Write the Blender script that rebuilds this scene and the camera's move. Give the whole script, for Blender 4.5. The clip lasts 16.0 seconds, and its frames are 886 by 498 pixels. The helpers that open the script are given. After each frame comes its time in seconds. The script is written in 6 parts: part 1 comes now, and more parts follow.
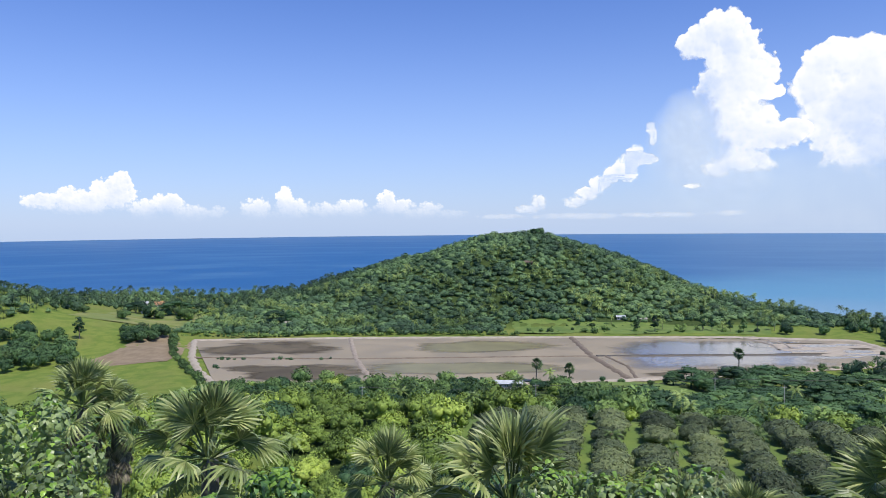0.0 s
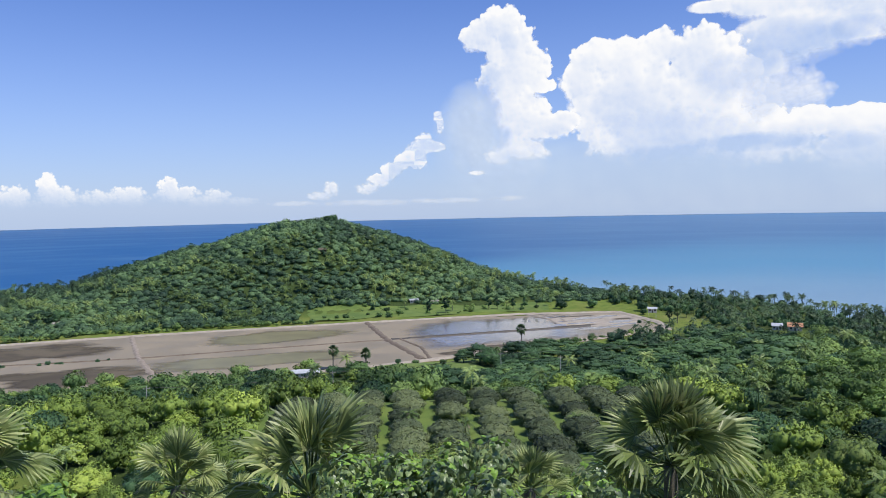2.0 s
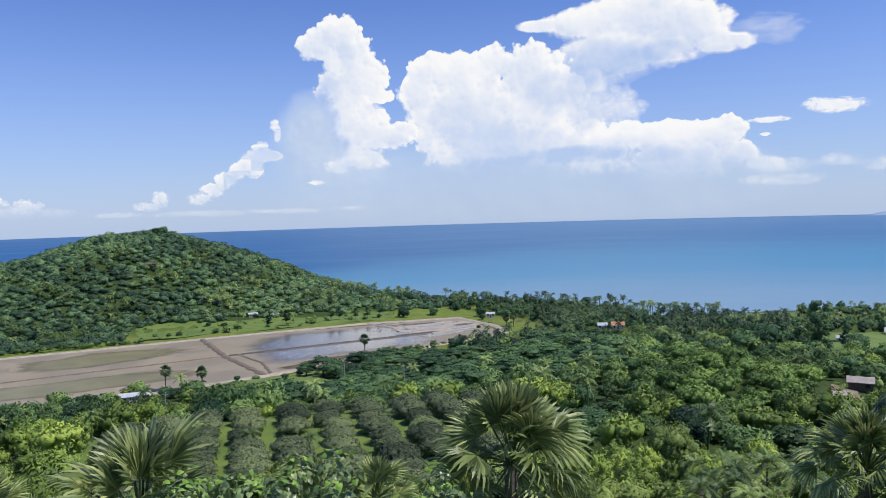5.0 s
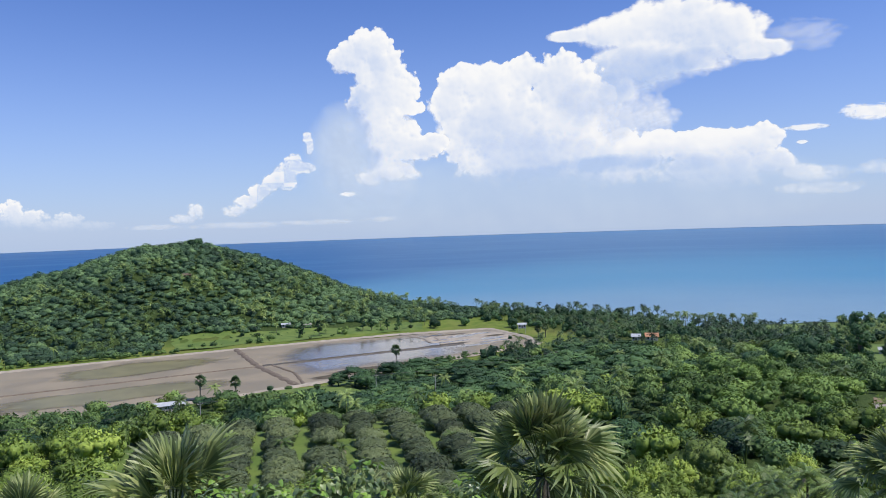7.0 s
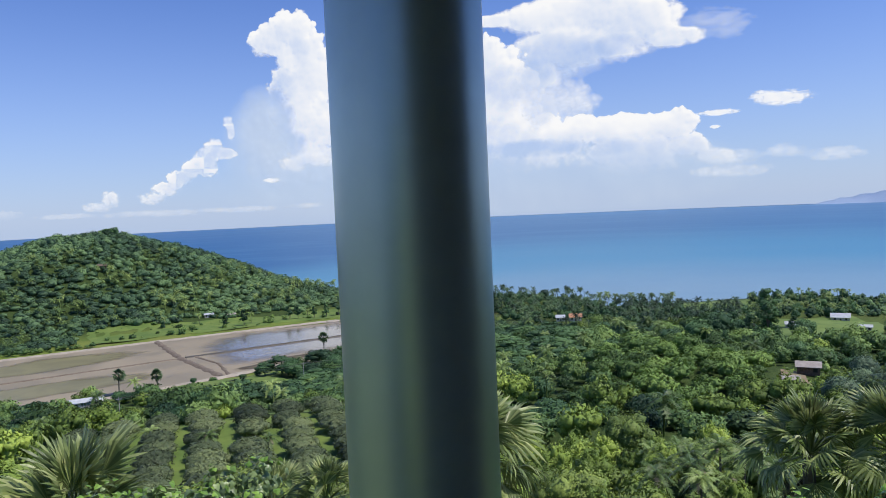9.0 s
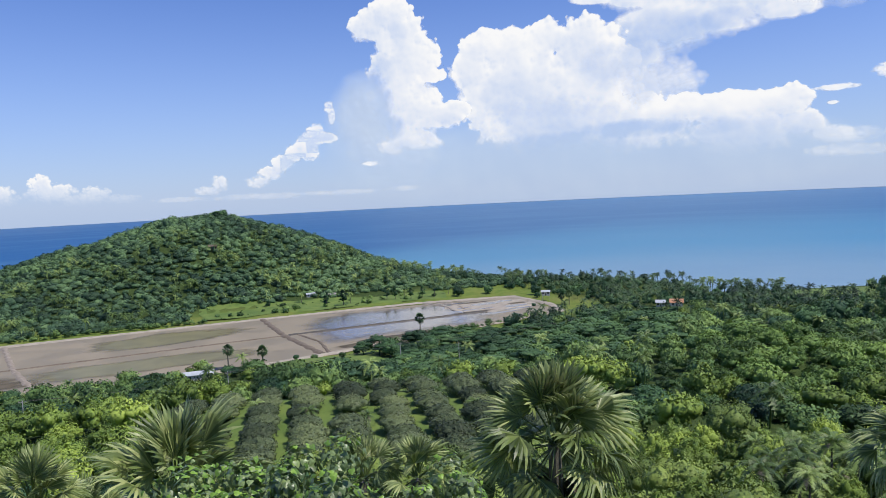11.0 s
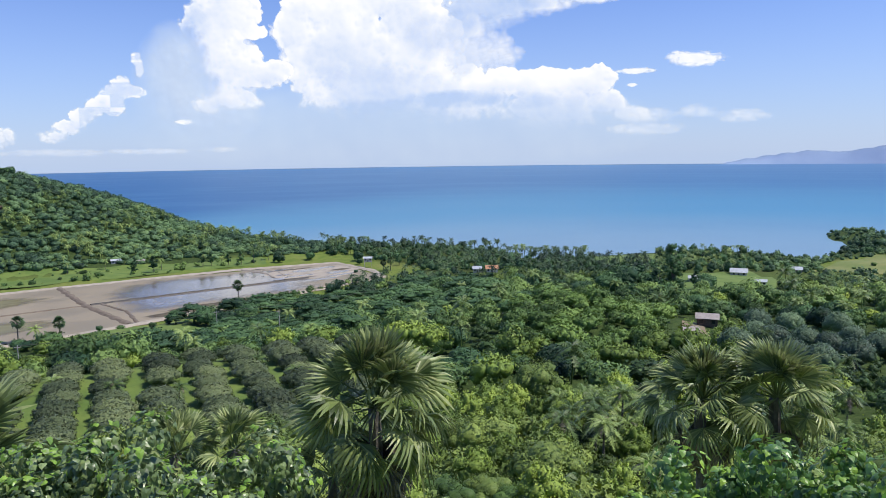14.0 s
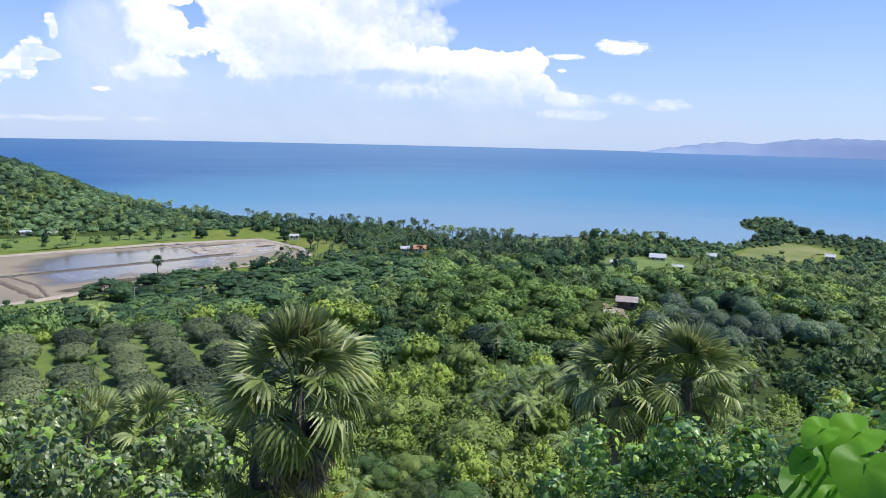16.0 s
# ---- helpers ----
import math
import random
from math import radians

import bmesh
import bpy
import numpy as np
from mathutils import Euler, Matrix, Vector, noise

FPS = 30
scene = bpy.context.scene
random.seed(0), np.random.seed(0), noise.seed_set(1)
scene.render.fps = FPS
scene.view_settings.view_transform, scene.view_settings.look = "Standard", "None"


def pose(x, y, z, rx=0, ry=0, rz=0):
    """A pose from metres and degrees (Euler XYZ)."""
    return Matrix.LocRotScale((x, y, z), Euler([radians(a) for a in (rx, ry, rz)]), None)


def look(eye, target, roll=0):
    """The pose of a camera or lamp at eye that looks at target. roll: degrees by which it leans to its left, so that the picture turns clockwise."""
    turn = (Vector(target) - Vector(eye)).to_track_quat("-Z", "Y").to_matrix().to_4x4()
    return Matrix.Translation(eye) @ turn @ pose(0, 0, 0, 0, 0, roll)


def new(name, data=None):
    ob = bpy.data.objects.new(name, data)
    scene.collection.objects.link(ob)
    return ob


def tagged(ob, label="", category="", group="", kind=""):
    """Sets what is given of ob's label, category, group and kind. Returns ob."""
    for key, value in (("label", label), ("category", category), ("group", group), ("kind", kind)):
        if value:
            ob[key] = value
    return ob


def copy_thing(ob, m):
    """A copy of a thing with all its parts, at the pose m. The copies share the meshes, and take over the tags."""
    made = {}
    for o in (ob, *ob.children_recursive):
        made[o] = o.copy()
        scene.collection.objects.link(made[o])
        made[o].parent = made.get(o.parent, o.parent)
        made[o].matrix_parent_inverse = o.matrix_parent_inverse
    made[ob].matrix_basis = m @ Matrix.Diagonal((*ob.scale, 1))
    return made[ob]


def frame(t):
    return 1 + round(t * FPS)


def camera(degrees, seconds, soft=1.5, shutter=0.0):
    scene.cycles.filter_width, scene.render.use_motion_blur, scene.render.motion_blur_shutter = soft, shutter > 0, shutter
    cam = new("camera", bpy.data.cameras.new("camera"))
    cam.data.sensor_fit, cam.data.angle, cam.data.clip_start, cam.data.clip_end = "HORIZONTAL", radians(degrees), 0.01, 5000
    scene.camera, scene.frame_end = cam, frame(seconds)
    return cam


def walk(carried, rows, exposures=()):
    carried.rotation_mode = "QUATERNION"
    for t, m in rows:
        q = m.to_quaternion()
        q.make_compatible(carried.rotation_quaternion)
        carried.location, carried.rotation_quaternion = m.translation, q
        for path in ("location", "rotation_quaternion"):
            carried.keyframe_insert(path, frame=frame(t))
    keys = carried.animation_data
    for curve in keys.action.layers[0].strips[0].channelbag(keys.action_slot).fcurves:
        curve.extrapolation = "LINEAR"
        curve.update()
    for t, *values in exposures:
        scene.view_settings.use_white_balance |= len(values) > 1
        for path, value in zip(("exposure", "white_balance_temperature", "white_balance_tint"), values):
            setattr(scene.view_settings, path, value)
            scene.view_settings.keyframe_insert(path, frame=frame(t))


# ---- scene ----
cam = camera(62.7, 16.0, soft=0.85, shutter=0.0)

# seconds, x, y, z, yaw, pitch, roll: a slow pan, with one step to the side
WALK = [
    (0.0, 0.000, 0.0, 90.0, 0.00, -2.12, 0.56),
    (0.5, 0.002, 0.0, 90.0, -2.08, -2.44, 0.79),
    (1.0, 0.005, 0.0, 90.0, -6.22, -2.84, 0.55),
    (1.5, 0.007, 0.0, 90.0, -11.38, -3.09, 0.67),
    (2.0, 0.010, 0.0, 90.0, -16.19, -3.41, 1.21),
    (2.5, 0.012, 0.0, 90.0, -20.71, -3.85, 1.60),
    (3.0, 0.014, 0.0, 90.0, -23.95, -3.93, 1.66),
    (3.5, 0.017, 0.0, 90.0, -26.84, -3.46, 1.58),
    (4.0, 0.019, 0.0, 90.0, -28.23, -3.23, 1.53),
    (4.2, 0.020, 0.0, 90.0, -28.68, -3.21, 1.59),
    (6.3, 0.040, 0.0, 90.0, -27.75, -2.28, 1.86),
    (6.5, 0.046, 0.0, 90.0, -27.00, -2.17, 2.04),
    (7.0, 0.060, 0.0, 90.0, -26.23, -2.04, 1.92),
    (7.5, 0.085, 0.0, 90.0, -26.63, -2.26, 2.58),
    (8.0, 0.200, 0.0, 90.0, -30.79, -2.59, 2.66),
    (8.2, 0.260, 0.0, 90.0, -32.00, -2.78, 2.73),
    (10.3, 0.665, 0.0, 90.0, -29.67, -4.58, 2.23),
    (10.5, 0.685, 0.0, 90.0, -27.99, -4.77, 2.60),
    (11.0, 0.715, 0.0, 90.0, -24.43, -4.46, 2.77),
    (11.5, 0.730, 0.0, 90.0, -23.71, -3.35, 2.25),
    (12.0, 0.733, 0.0, 90.0, -25.86, -2.19, 1.79),
    (12.5, 0.737, 0.0, 90.0, -29.71, -1.85, 1.44),
    (13.0, 0.740, 0.0, 90.0, -33.42, -2.31, 1.27),
    (13.5, 0.742, 0.0, 90.0, -36.46, -4.00, 0.99),
    (14.0, 0.743, 0.0, 90.0, -38.21, -7.52, 0.76),
    (14.5, 0.745, 0.0, 90.0, -39.38, -10.92, 0.63),
    (15.0, 0.747, 0.0, 90.0, -40.92, -12.68, 0.01),
    (15.5, 0.748, 0.0, 90.0, -42.66, -11.59, -0.90),
    (16.0, 0.750, 0.0, 90.0, -43.61, -9.08, -1.36),
]
walk(cam, [(t, pose(x, y, z, 90 + pitch, roll, yaw)) for t, x, y, z, yaw, pitch, roll in WALK],
     exposures=[(0.0, -0.15), (3.0, -0.32), (13.5, -0.32), (14.2, -0.1), (15.0, 0.12), (15.5, 0.11), (16.0, -0.02)])

# ---- light: high sun from the side, clear tropical sky ----
SUN_AZ, SUN_EL = 135.0, 60.0
world = bpy.data.worlds.new("sky")
scene.world = world
world.use_nodes = True
wn = world.node_tree.nodes
sky = wn.new("ShaderNodeTexSky")
sky.sky_type = "NISHITA"
sky.sun_disc = False
sky.sun_elevation = radians(SUN_EL)
sky.sun_rotation = radians(SUN_AZ)
sky.altitude = 90
sky.air_density = 1.0
sky.dust_density = 0.1
sky.ozone_density = 5.0
tint = wn.new("ShaderNodeMix")
tint.data_type, tint.blend_type = "RGBA", "MULTIPLY"
tint.inputs[0].default_value = 1.0
tint.inputs[7].default_value = (0.80, 0.93, 1.40, 1.0)
world.node_tree.links.new(sky.outputs[0], tint.inputs[6])
world.node_tree.links.new(tint.outputs[2], wn["Background"].inputs[0])
wn["Background"].inputs[1].default_value = 0.125
sun_data = bpy.data.lights.new("sun", "SUN")
sun_data.energy, sun_data.angle, sun_data.color = 5.0, radians(0.55), (1.0, 0.95, 0.87)
sun = new("sun", sun_data)
sa, se = radians(SUN_AZ), radians(SUN_EL)
sun.matrix_world = look((0, 0, 0), (-math.sin(sa) * math.cos(se), -math.cos(sa) * math.cos(se), -math.sin(se)))

# ---- materials ----


class Mat:
    """A node material with short calls for its nodes."""

    def __init__(self, name):
        self.m = bpy.data.materials.new(name)
        self.m.use_nodes = True
        self.t = self.m.node_tree
        self.p = self.t.nodes["Principled BSDF"]
        self.out = self.t.nodes["Material Output"]

    def n(self, kind, **inputs):
        node = self.t.nodes.new("ShaderNode" + kind)
        for k, v in inputs.items():
            self.put(node, k, v)
        return node

    def put(self, node, key, v):
        s = node.inputs[int(key[1:])] if key[0] == "i" and key[1:].isdigit() else node.inputs[key.replace("_", " ")]
        if isinstance(v, bpy.types.NodeSocket):
            self.t.links.new(v, s)
        else:
            s.default_value = v

    def math(self, op, a, b=0.0, c=0.0, clamp=False):
        node = self.n("Math", i0=a, i1=b, i2=c)
        node.operation, node.use_clamp = op, clamp
        return node.outputs[0]

    def coords(self):
        return self.n("NewGeometry").outputs["Position"]

    def noise(self, scale, detail=4.0, rough=0.55, vector=None, warp=0.0):
        node = self.n("TexNoise", Scale=scale, Detail=detail, Roughness=rough, Distortion=warp, Vector=vector or self.coords())
        return node.outputs[0]

    def span(self, v, a, b, lo=0.0, hi=1.0):
        node = self.n("MapRange", i0=v, i1=a, i2=b, i3=lo, i4=hi)
        node.interpolation_type = "SMOOTHSTEP"
        return node.outputs[0]

    def mix(self, f, a, b, mode="MIX"):
        node = self.n("Mix")
        node.data_type, node.blend_type = "RGBA", mode
        self.put(node, "i0", f)
        self.put(node, "i6", a)
        self.put(node, "i7", b)
        return node.outputs[2]

    def bump(self, height, strength=0.3, distance=0.05):
        node = self.n("Bump", Strength=strength, Distance=distance, Height=height)
        self.t.links.new(node.outputs[0], self.p.inputs["Normal"])

    def set(self, **kw):
        for k, v in kw.items():
            self.put(self.p, k, v)
        return self.m


def rgb(r, g, b):
    return (r, g, b, 1.0)


def leaf_material(name, dark, mid, light, patch=0.12, gloss=0.55, through_light=0.12, shine=0.2, grain=3.0, relief=1.0):
    """Foliage: every leaf a little different, with drifts of colour from tree to tree."""
    dark, mid, light = ((c[0] * q * 0.98, c[1] * q, c[2] * q * blue) for c, q, blue in ((dark, 0.78, 1.5), (mid, 1.42, 1.35), (light, 1.95, 1.2)))
    k = Mat(name)
    each = k.n("NewGeometry").outputs["Random Per Island"]
    drift = k.span(k.noise(patch, 2.0), 0.35, 0.68)
    own = k.n("ObjectInfo").outputs["Random"]
    attr = k.n("Attribute")
    attr.attribute_name = "tone"
    tone = attr.outputs["Fac"]
    many = k.math("GREATER_THAN", tone, 0.01)
    base = k.math("ADD", k.math("MULTIPLY", own, k.math("SUBTRACT", 1.0, many)), k.math("MULTIPLY", tone, many))
    leafy = grain > 7.0  # single large leaves differ more than crowns do
    f = k.math("MULTIPLY_ADD", base, 0.35 if leafy else 0.72, k.math("MULTIPLY_ADD", each, 0.6 if leafy else 0.24, k.math("MULTIPLY", drift, 0.15)))
    f = k.math("MULTIPLY_ADD", k.math("SUBTRACT", k.noise(grain * 0.7, 4.0, 0.7), 0.5), 0.6 * relief, f)
    ramp = k.n("ValToRGB", Fac=f)
    stops = ramp.color_ramp.elements
    stops[0].position, stops[0].color = 0.05, rgb(*dark)
    stops[1].position, stops[1].color = 0.97, rgb(*light)
    stops.new(0.5).color = rgb(*mid)
    c = ramp.outputs[0]
    k.set(Base_Color=c, Roughness=gloss)
    k.p.inputs["Specular IOR Level"].default_value = shine
    k.bump(k.noise(grain, 3.0, 0.65), 0.45 * relief, 0.5 / grain)
    tr = k.n("BsdfTranslucent", Color=k.mix(0.5, c, rgb(*light)))
    mx = k.n("MixShader", i0=through_light, i1=k.p.outputs[0], i2=tr.outputs[0])
    k.t.links.new(mx.outputs[0], k.out.inputs[0])
    return k.m


def plain_material(name, a, b, scale=2.0, rough=0.8, metal=0.0, relief=0.2, depth=0.02):
    k = Mat(name)
    n = k.noise(scale, 6.0)
    fine = k.noise(scale * 9, 3.0)
    c = k.mix(k.span(n, 0.3, 0.7), rgb(*a), rgb(*b))
    c = k.mix(k.math("MULTIPLY", fine, 0.35), c, rgb(*(v * 0.55 for v in a)))
    k.set(Base_Color=c, Roughness=rough, Metallic=metal)
    k.bump(fine, relief, depth)
    return k.m


LEAF_WOODS = leaf_material("woods_leaves", (0.036, 0.07, 0.028), (0.061, 0.11, 0.041), (0.104, 0.16, 0.052), 0.05, grain=1.7)
LEAF_BROAD = leaf_material("broad_leaves", (0.034, 0.066, 0.02), (0.074, 0.132, 0.032), (0.145, 0.205, 0.048), 0.07)
LEAF_DOME = leaf_material("old_mango_leaves", (0.05, 0.084, 0.042), (0.08, 0.122, 0.054), (0.11, 0.158, 0.066), 0.07, gloss=0.42)
LEAF_DARK = leaf_material("dark_leaves", (0.02, 0.048, 0.019), (0.036, 0.078, 0.027), (0.062, 0.115, 0.036), 0.07)
LEAF_MANGO = leaf_material("mango_leaves", (0.054, 0.074, 0.028), (0.086, 0.11, 0.04), (0.122, 0.144, 0.052), 0.06, gloss=0.42)
LEAF_BRIGHT = leaf_material("bright_leaves", (0.08, 0.132, 0.02), (0.145, 0.208, 0.03), (0.215, 0.265, 0.042), 0.06, through_light=0.08)
# yellower twin of the broad leaves; the hue gap imitates distance haze
LEAF_NEAR = leaf_material("near_tree_leaves", (0.044, 0.074, 0.016), (0.09, 0.132, 0.025), (0.155, 0.195, 0.036), 0.07, through_light=0.08)
LEAF_MOUND = leaf_material("mound_leaves", (0.05, 0.098, 0.02), (0.092, 0.156, 0.03), (0.138, 0.2, 0.04), 0.06)
LEAF_ACACIA = leaf_material("acacia_leaves", (0.03, 0.062, 0.022), (0.046, 0.09, 0.028), (0.068, 0.118, 0.034), 0.06)
LEAF_PALM = leaf_material("palm_leaves", (0.05, 0.09, 0.02), (0.1, 0.15, 0.03), (0.175, 0.22, 0.055), 0.06, gloss=0.35)
LEAF_FARPALM = leaf_material("grove_palm_leaves", (0.018, 0.038, 0.016), (0.035, 0.065, 0.024), (0.075, 0.11, 0.035), 0.05, gloss=0.45)
LEAF_FAN = leaf_material("fan_palm_leaves", (0.074, 0.108, 0.024), (0.14, 0.182, 0.042), (0.27, 0.285, 0.1), 0.4, gloss=0.4, shine=0.38, through_light=0.2, grain=12.0, relief=0.25)
LEAF_DRY = leaf_material("dry_palm_leaves", (0.07, 0.06, 0.036), (0.13, 0.112, 0.064), (0.21, 0.185, 0.1), 0.5, gloss=0.6, through_light=0.15, grain=30.0, relief=0.2)
LEAF_YELLOW = leaf_material("yellow_palm_leaves", (0.2, 0.2, 0.025), (0.27, 0.26, 0.035), (0.3, 0.28, 0.05), 0.5, gloss=0.5, through_light=0.2, grain=20.0, relief=0.2)
LEAF_VINE = leaf_material("shrub_leaves", (0.04, 0.09, 0.03), (0.078, 0.155, 0.036), (0.165, 0.265, 0.04), 0.9, gloss=0.36, through_light=0.25, shine=0.5, grain=30.0, relief=0.2)
LEAF_GRASS = leaf_material("grass_blades", (0.085, 0.14, 0.02), (0.135, 0.2, 0.03), (0.21, 0.26, 0.05), 0.4, gloss=0.6, grain=8.0, relief=0.3)
LEAF_SHRUB = leaf_material("dark_shrub_leaves", (0.056, 0.088, 0.028), (0.11, 0.152, 0.045), (0.18, 0.23, 0.065), 0.9, gloss=0.36, through_light=0.22, shine=0.6, grain=30.0, relief=0.2)
LEAF_YOUNG = leaf_material("young_leaves", (0.1, 0.19, 0.02), (0.15, 0.26, 0.03), (0.22, 0.33, 0.04), 0.9, gloss=0.4, through_light=0.35, shine=0.5, grain=30.0, relief=0.2)
LEAF_BIG = leaf_material("vine_leaves", (0.035, 0.11, 0.01), (0.08, 0.21, 0.014), (0.15, 0.32, 0.022), 2.0, gloss=0.45, through_light=0.42, grain=30.0, relief=0.2)
BARK = plain_material("bark", (0.14, 0.115, 0.09), (0.24, 0.205, 0.165), 3.0, 0.9, 0, 0.7, 0.03)
PALM_BARK = plain_material("palm_bark", (0.10, 0.09, 0.078), (0.2, 0.185, 0.16), 5.0, 0.9, 0, 0.8, 0.03)


def ground_material():
    k = Mat("grass_ground")
    big, mid, fine = k.noise(0.02, 3), k.noise(0.12, 5), k.noise(1.6, 5)
    c = k.mix(k.span(mid, 0.35, 0.65), rgb(0.14, 0.205, 0.04), rgb(0.23, 0.275, 0.062))
    c = k.mix(k.span(big, 0.45, 0.7), c, rgb(0.25, 0.255, 0.075))
    c = k.mix(k.math("MULTIPLY", fine, 0.4), c, rgb(0.09, 0.14, 0.03))
    # the ground turns darker green where the mask marks woods
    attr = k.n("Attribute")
    attr.attribute_name = "under_woods"
    dark_ground = k.mix(k.span(k.noise(0.5, 5), 0.35, 0.65), rgb(0.03, 0.05, 0.018), rgb(0.06, 0.085, 0.03))
    c = k.mix(attr.outputs["Fac"], c, dark_ground)
    tuft = k.noise(7.0, 4)
    c = k.mix(k.math("MULTIPLY", tuft, 0.4), c, rgb(0.07, 0.12, 0.02))
    k.set(Base_Color=c, Roughness=0.95)
    k.p.inputs["Specular IOR Level"].default_value = 0.1
    k.bump(k.math("ADD", fine, k.math("MULTIPLY", tuft, 0.3)), 0.6, 0.3)
    return k.m


def sea_material():
    """Deep blue far out, paler over the sandy shallows along the shore."""
    k = Mat("sea_water")
    sep = k.n("SeparateXYZ", Vector=k.coords())
    x, y = sep.outputs[0], sep.outputs[1]
    d = k.math("SQRT", k.math("ADD", k.math("MULTIPLY", x, x), k.math("MULTIPLY", y, y)))
    side = k.math("DIVIDE", x, k.math("ADD", d, 1.0))
    # the shelf is wider towards +x
    reach = k.math("ADD", k.span(side, 0.1, 0.9, 250.0, 1500.0), k.math("MULTIPLY", k.noise(0.004, 4), 500.0))
    shelf = k.math("DIVIDE", k.math("SUBTRACT", d, 640.0), reach, clamp=True)
    c = k.mix(k.span(shelf, 0.0, 0.35), rgb(0.2, 0.315, 0.41), rgb(0.085, 0.25, 0.39))
    c = k.mix(k.span(shelf, 0.25, 1.0), c, k.mix(k.span(side, 0.0, 0.8), rgb(0.014, 0.1, 0.262), rgb(0.06, 0.165, 0.31)))
    # far water is painted lighter towards +x to imitate horizon haze
    c = k.mix(k.span(d, 1500.0, 4800.0), c, k.mix(k.span(side, 0.0, 0.8), rgb(0.024, 0.105, 0.26), rgb(0.075, 0.175, 0.33)))
    lanes = k.n("CombineXYZ", X=k.math("MULTIPLY", side, 5.0), Y=k.math("MULTIPLY", d, 0.006))
    c = k.mix(k.math("MULTIPLY", k.span(k.noise(1.0, 5, 0.6, lanes.outputs[0]), 0.42, 0.7), 0.3), c, rgb(0.12, 0.25, 0.38))
    k.set(Base_Color=c, Roughness=0.5)
    k.p.inputs["Specular IOR Level"].default_value = 0.12
    k.bump(k.noise(0.25, 5), 0.35, 0.6)
    return k.m


def mud_material(name, a, b, wet, washed=False):
    k = Mat(name)
    k.p.inputs["Specular IOR Level"].default_value = 0.2
    big = k.noise(0.022, 5, 0.6, warp=1.0)
    fine = k.noise(0.35, 6)
    c = k.mix(k.span(big, 0.4, 0.62), rgb(*a), rgb(*b))
    c = k.mix(k.math("MULTIPLY", fine, 0.35), c, rgb(*(v * 0.7 for v in a)))
    k.set(Base_Color=c, Roughness=k.span(big, 0.4, 0.6, 0.75, wet))
    k.bump(fine, 0.1, 0.05)
    if washed:
        deep = k.n("Attribute")
        deep.attribute_name = "depth"
        streak = k.n("VectorMath", i0=k.coords(), i1=(0.5, 1.6, 1.0))
        streak.operation = "MULTIPLY"
        edge = k.math("MULTIPLY_ADD", k.math("SUBTRACT", k.noise(0.03, 6, 0.65, streak.outputs[0], 0.8), 0.5), 1.3, deep.outputs["Fac"])
        k.put(k.p, "Alpha", k.span(edge, 0.0, 0.5))
    return k.m


def water_material(name, base, rough=0.06):
    k = Mat(name)
    n = k.noise(0.05, 4, warp=0.6)
    c = k.mix(k.span(n, 0.35, 0.65), rgb(*base), rgb(*(v * 1.3 for v in base)))
    k.set(Base_Color=c, Roughness=rough)
    k.bump(k.noise(1.5, 3), 0.04, 0.05)
    deep = k.n("Attribute")
    deep.attribute_name = "depth"
    shoal = k.math("MULTIPLY_ADD", k.math("SUBTRACT", k.noise(0.03, 4, 0.6, warp=0.8), 0.5), 0.5, deep.outputs["Fac"])
    k.put(k.p, "Alpha", k.span(shoal, 0.02, 0.42))
    return k.m


